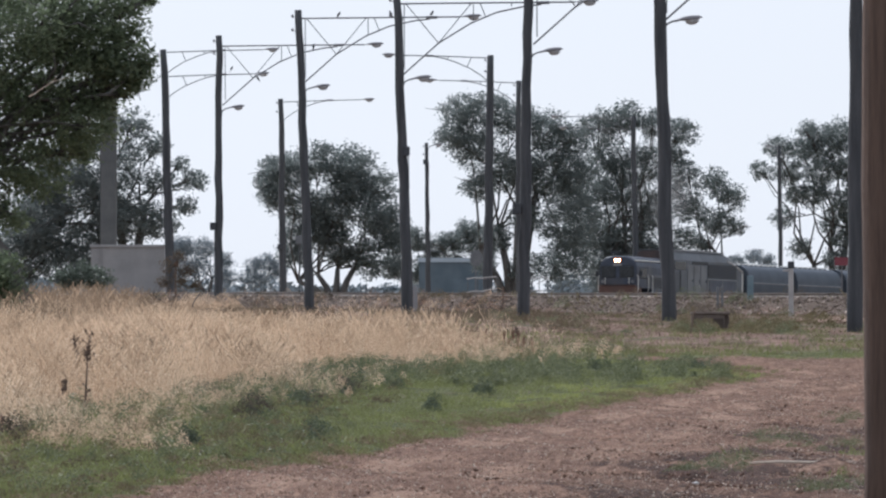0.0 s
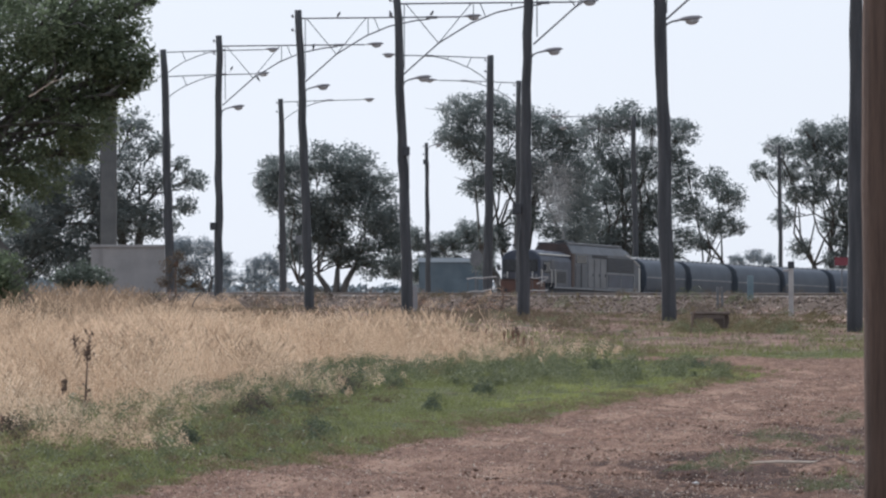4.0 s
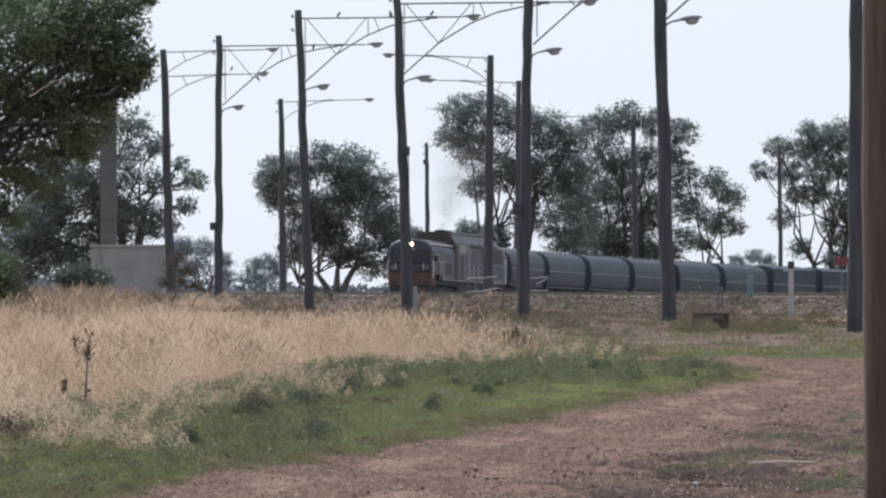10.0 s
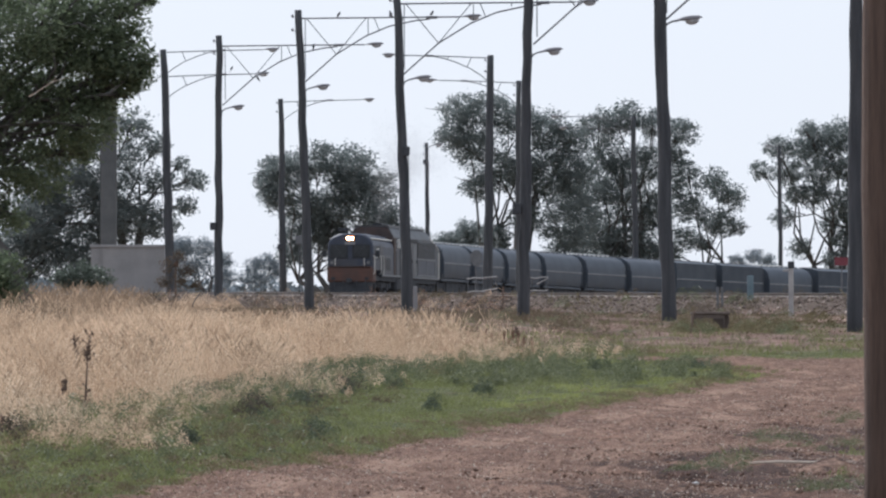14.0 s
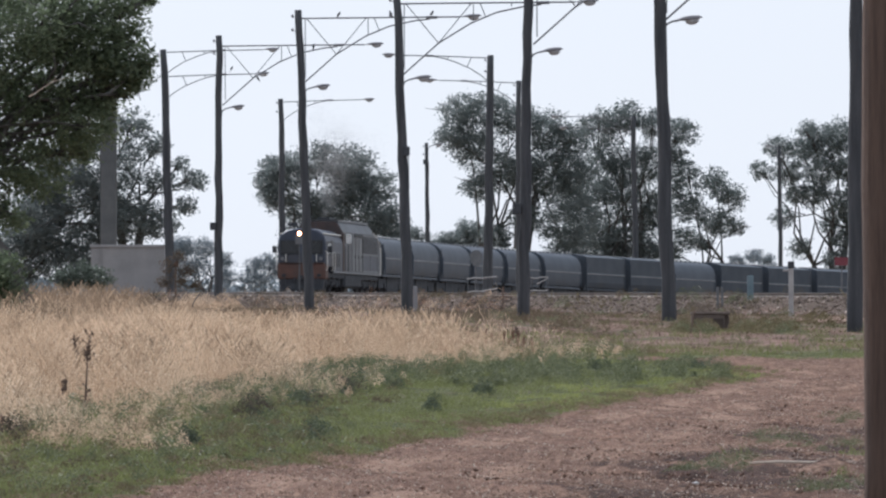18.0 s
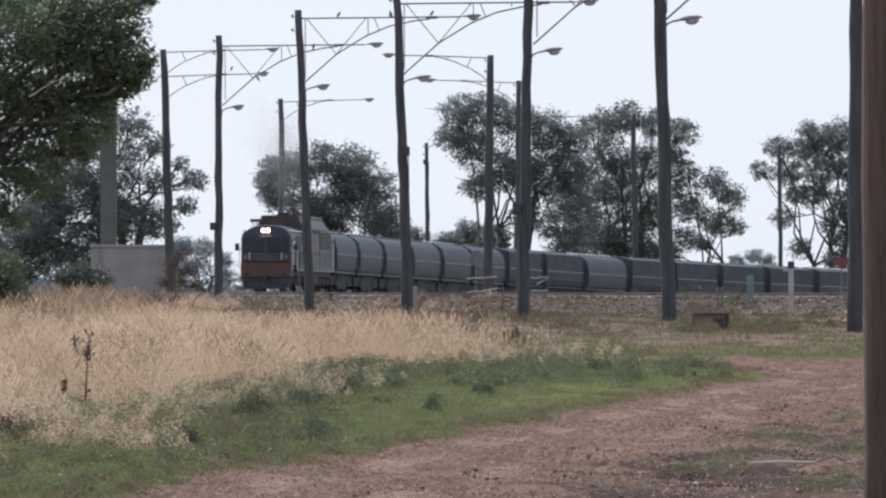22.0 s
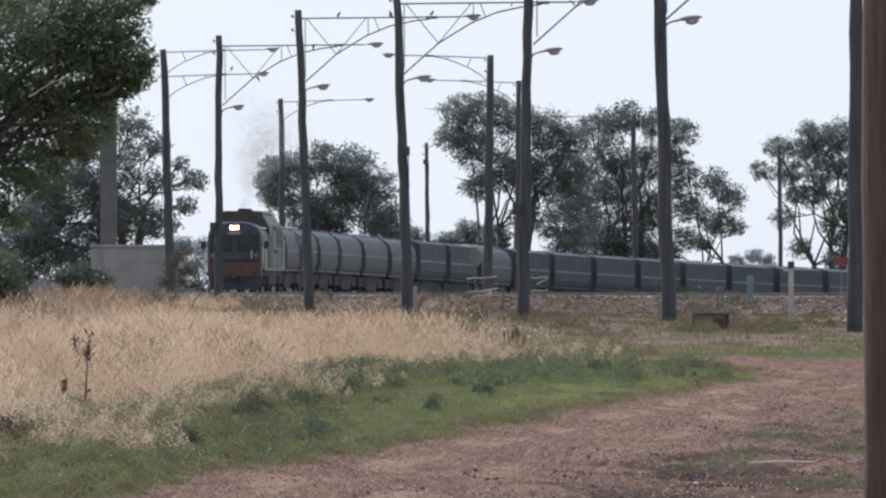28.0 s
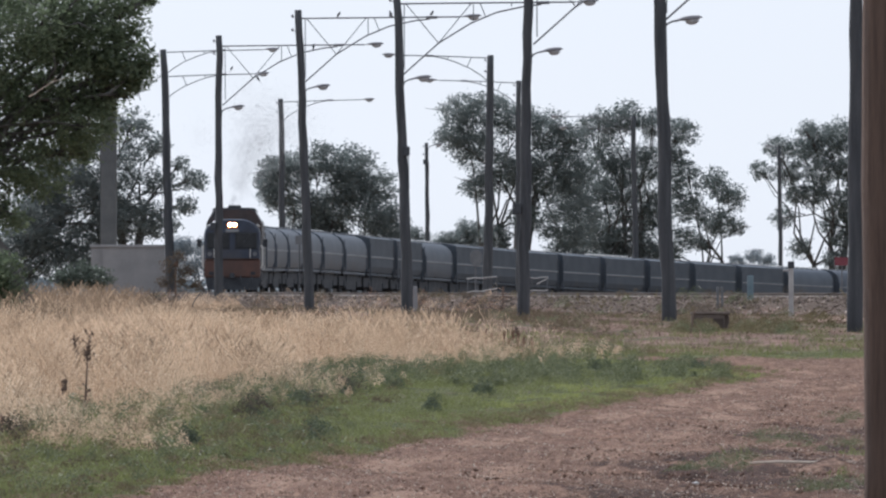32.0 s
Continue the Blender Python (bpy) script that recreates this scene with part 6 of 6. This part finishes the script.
        # highlight on the sloping rear roof edge, painted as a white strip
        pipe("rear_roof_highlight", [(-H + 0.0, 1.38 * sgn, 3.02), (-H + 0.8, 1.36 * sgn, 3.30), (-H + 1.9, 1.34 * sgn, 3.60), (-H + 2.7, 1.33 * sgn, 3.72)], 0.075, M_WHITE, body, "pale strip painting the highlight along the rear roof edge")
        for cx in (6.4, -6.4):
            bm = bmesh.new()
            box(bm, (cx, 1.12 * sgn, 0.62), (4.6, 0.14, 0.34), 0.04)
            for a in (-1.75, 0, 1.75):
                box(bm, (cx + a, 1.16 * sgn, 0.5), (0.36, 0.2, 0.36), 0.03)
                box(bm, (cx + a + 0.85, 1.14 * sgn, 0.78), (0.5, 0.16, 0.36), 0.03)
            part("bogie_frame", bm, M_UNDER, root)
            for a in (-2.5, 2.5):
                slab("sand_box", (cx + a * 0.98, 1.05 * sgn, 0.72), (0.4, 0.4, 0.6), M_UNDER, root, "", 0.04)
    slab("rear_window", (-H - 0.01, 0, 2.6), (0.05, 1.9, 0.6), M_GLASS, body, "", 0.02)
    bm = bmesh.new()
    prism(bm, [(-0.36, 4.32), (0.36, 4.32), (0.30, 4.50), (-0.30, 4.50)], B - 3.4, B - 1.4)
    part("exhaust_stack", bm, M_VENT, body, "sooty exhaust stack")
    for x in (-6.2, -4.7, -3.2):
        pipe("radiator_fan", [(x, 0, 4.30), (x, 0, 4.42)], [0.62, 0.6], M_VENT, body, "dark round radiator fan", 16)
    for y in (-0.95, -0.75, -0.55):
        bm = bmesh.new()
        tube(bm, [(H - 1.6, y, 3.55), (H - 1.6, y, 3.98)], 0.03, 5)
        tube(bm, [(H - 1.75, y, 4.0), (H - 1.35, y, 4.0), (H - 1.15, y, 4.0)], [0.035, 0.05, 0.11], 8)
        part("horn", bm, M_UNDER, cab, "dark roof horn trumpet")
    pipe("aerial", [(H - 2.4, 0.4, 3.7), (H - 2.4, 0.4, 4.25)], 0.015, M_UNDER, cab)
    slab("frame", (0, 0, 1.0), (LOCO_L - 1.4, 2.3, 0.34), M_UNDER, root, "", 0.03)
    for sg in (1, -1):
        slab("coupler", (sg * (H + 0.3), 0, 0.85), (0.6, 0.24, 0.28), M_UNDER, root, "", 0.04)
    wheels = [wheelset(root, c + a, 0.48) for c in (6.4, -6.4) for a in (-1.75, 0, 1.75)]
    return tagged(root, "blue and grey diesel locomotive with orange nose, headlights lit", "locomotive"), wheels


PITCH = 8.2


def build_wagon(light, hatches):
    root = new("grain_wagon")
    L = PITCH - 1.0
    top = 3.58 if light else 3.62
    mat = M_ALU if light else M_DARKW
    w = 1.38
    if light:
        prof = [(-w + 0.12, 1.35), (w - 0.12, 1.35), (w, 1.7), (w, 2.72), (w - 0.1, 3.05), (w - 0.32, 3.32), (w - 0.68, 3.5), (0.25, top), (-0.25, top), (-w + 0.68, 3.5), (-w + 0.32, 3.32), (-w + 0.1, 3.05), (-w, 2.72), (-w, 1.7)]
    else:
        prof = [(-w + 0.12, 1.35), (w - 0.12, 1.35), (w, 1.7), (w, 3.42), (w - 0.35, 3.52), (0.3, top), (-0.3, top), (-w + 0.35, 3.52), (-w, 3.42), (-w, 1.7)]
    bm = bmesh.new()
    prism(bm, prof, -L / 2, L / 2)
    body = part("hopper_body", bm, mat, root, "dull aluminium hopper body with arched roof" if light else "grimy dark grey hopper body with flat roof", light)
    if light:
        body.data.set_sharp_from_angle(angle=radians(40))
    for sgn in (-1, 1):
        bm = bmesh.new()
        box(bm, (0, (w + 0.015) * sgn, 2.28), (L - 0.1, 0.05, 0.10), 0.01)
        part("side_stripe", bm, M_WSTRIPE, body, "dull pale horizontal side stripe")
        bm = bmesh.new()
        box(bm, (0, 1.2 * sgn, 1.22), (PITCH - 0.7, 0.12, 0.16), 0.02)
        part("side_sill", bm, mat, root)
        for k in range(0, 4, 3):
            bm = bmesh.new()
            box(bm, (-L / 2 + 0.06 + k * (L - 0.12) / 3, (w + 0.02) * sgn, 2.0), (0.09, 0.07, 1.25 if light else 2.2), 0.01)
            part("rib", bm, mat, body)
        bm = bmesh.new()
        for q in range(6):
            tube(bm, [(L / 2 + 0.22, 1.05 * sgn, 1.3 + q * 0.33), (L / 2 + 0.22, 1.35 * sgn, 1.3 + q * 0.33)], 0.015, 4)
        for yy in (1.05, 1.35):
            tube(bm, [(L / 2 + 0.22, yy * sgn, 1.2), (L / 2 + 0.22, yy * sgn, 3.2)], 0.018, 4)
        part("ladder", bm, M_UNDER, root)
        bm = bmesh.new()
        # long dark strip stands for shade under the wagon; axle boxes follow
        box(bm, (0, 0.98 * sgn, 0.74), (7.5, 0.1, 0.60), 0.02)
        for a in (-2.1, 2.1):
            box(bm, (a, 1.02 * sgn, 0.58), (0.5, 0.16, 0.34), 0.03)
        part("axle_guard_shade", bm, M_UNDER, root)
    for a in (-1.25, 1.25):
        bm = bmesh.new()
        prism(bm, [(-1.15, 1.4), (1.15, 1.4), (0.75, 0.30), (-0.75, 0.30)], a - 1.05, a + 1.05)
        part("discharge_chute", bm, M_UNDER, root)
    bm = bmesh.new()
    box(bm, (0, 0, 1.05), (PITCH - 0.6, 1.7, 0.26), 0.02)
    part("underframe", bm, M_UNDER, root)
    for a in (-1, 1):
        bm = bmesh.new()
        box(bm, (a * (PITCH / 2 - 0.2), 0, 0.88), (0.5, 0.22, 0.26), 0.03)
        part("coupler", bm, M_UNDER, root)
    for a in (-1, 1):
        bm = bmesh.new()
        box(bm, (a * (L / 2 + 0.01), 0, 2.4), (0.03, 2.3, 1.7), 0.0)
        part("end_panel", bm, M_DARKW, body, "dirty end panel")
    for sgn in (-1, 1):
        bm = bmesh.new()
        # dark sheet added to fill the shaded space between the wheels
        prism(bm, [(0.98 * sgn, 1.16), (1.10 * sgn, 1.16), (1.06 * sgn, 0.24), (0.98 * sgn, 0.24)], -1.6, 1.6)
        part("undergear_shade", bm, M_UNDER, root)
        if light:
            bm = bmesh.new()
            box(bm, (0, 0, 0), (0.13, 0.12, 0.14), 0.01)
            clamp = part("roof_clamp", bm, M_WSTRIPE, body, "pale roof clamp")
            clamp.location = (-L / 2 + 0.3, 0.62 * sgn, 3.55)
            for k in range(1, 9):
                twin = new("roof_clamp", clamp.data)
                twin.parent = body
                twin.location = (-L / 2 + 0.3 + k * (L - 0.6) / 8, 0.62 * sgn, 3.55)
                tagged(twin, "pale roof clamp")
    if hatches:
        for k in range(8):
            bm = bmesh.new()
            box(bm, (-L / 2 + 0.6 + k * (L - 1.2) / 7, 0, top + 0.05), (0.42, 0.62, 0.12), 0.03)
            part("roof_hatch", bm, M_STRIPE, body, "pale roof hatch cover")
    else:
        bm = bmesh.new()
        box(bm, (0, 0, top + 0.03), (L - 0.3, 0.5, 0.05), 0.01)
        part("roof_walkway", bm, M_ROOF, body)
    wheels = [wheelset(root, a, 0.46) for a in (-2.1, 2.1)]
    label = "pale aluminium grain hopper wagon with arched roof" if light else "grimy dark grey grain hopper wagon with flat roof"
    return tagged(root, label, "wagon", group="wagons of the grain train"), wheels


def build_smoke():
    """Exhaust: clouds of tiny soot specks, widening and drifting back as they rise from the stack."""
    rk = np.random.RandomState(5)
    root = new("exhaust_smoke")
    for k in range(8):
        z, r, n = 0.25 + 0.62 * k, 0.24 + 0.20 * k, 1600 + 800 * k
        lump = rk.randn(9, 3) * r * 0.55
        c = lump[rk.randint(0, 9, n)] + rk.randn(n, 3) * r * 0.36 + np.array([0.10 * k, 0.45 * k, z])
        a = rk.randn(n, 3) * (0.004 + 0.0006 * k)
        b = np.cross(a, rk.randn(n, 3))
        b *= (0.006 + 0.0007 * k) / (np.linalg.norm(b, axis=1)[:, None] + 1e-9)
        v = np.stack([c - a, c + b, c + a, c - b], 1).reshape(-1, 3)
        raw("smoke_puff", v, np.arange(4 * n).reshape(-1, 4), M_SMOKE, root)
    return tagged(root, "thin grey exhaust smoke rising over the locomotive", "smoke")


def front_u(t):
    return 3.6096 * (32 - t) + 0.53153 * (32 - t) ** 2 / 32


def vehicle_pose(u_front, length):
    a, b = track(u_front + length * 0.18), track(u_front + length * 0.82)
    d = (a - b).normalized()
    mid = (a + b) / 2
    side = Vector((0, 0, 1)).cross(d).normalized()
    up = d.cross(side)
    m = Matrix((d, side, up)).transposed().to_4x4()
    m.translation = mid
    return m


LIGHT_ONES = (0, 1, 2, 3, 4, 5, 8, 17, 18)
HATCHED = (0, 1, 4, 8, 13, 17)
TIMES = [float(t) for t in range(33)]
ROLL = [k * 32 / 240 for k in range(241)]


def motions():
    loco, wheels = build_loco()
    train = [(loco, wheels, 0.0, LOCO_L)]
    for k in range(22):
        ob, wh = build_wagon(k in LIGHT_ONES, k in HATCHED)
        train.append((ob, wh, LOCO_L + k * PITCH, PITCH))
    smoke = build_smoke()
    walk(smoke, [(t, Matrix.Translation(vehicle_pose(front_u(t), LOCO_L) @ Vector((1.5, 0, 4.4))) @ pose(0, 0, 0, 0, 3 * math.sin(t * 0.9), 20 * math.sin(t * 0.35))) for t in TIMES])
    for ob, wh, behind, length in train:
        walk(ob, [(t, vehicle_pose(front_u(t) + behind, length)) for t in TIMES])
        if behind > 90:
            continue
        for wheel in wh:
            r = wheel.location.z
            base = Matrix.Translation(wheel.location)
            walk(wheel, [(t, base @ Matrix.Rotation((front_u(0) - front_u(t)) / r, 4, "Y")) for t in ROLL])


# weeds grown up before the culvert
q = np.array([on_land(1205 + 215 * rs.rand() ** 1.5, 582 + 9 * rs.rand()) for k in range(80)])
clumped("culvert_weeds", q[::2], 0.30, 0.30, 220, M_BROWNWEED, "dead brown weeds half hiding the culvert", 0.020)
clumped("culvert_tufts", q[1::2], 0.24, 0.30, 220, M_HERB, "dull green tufts at the foot of the culvert", 0.018)


motions()
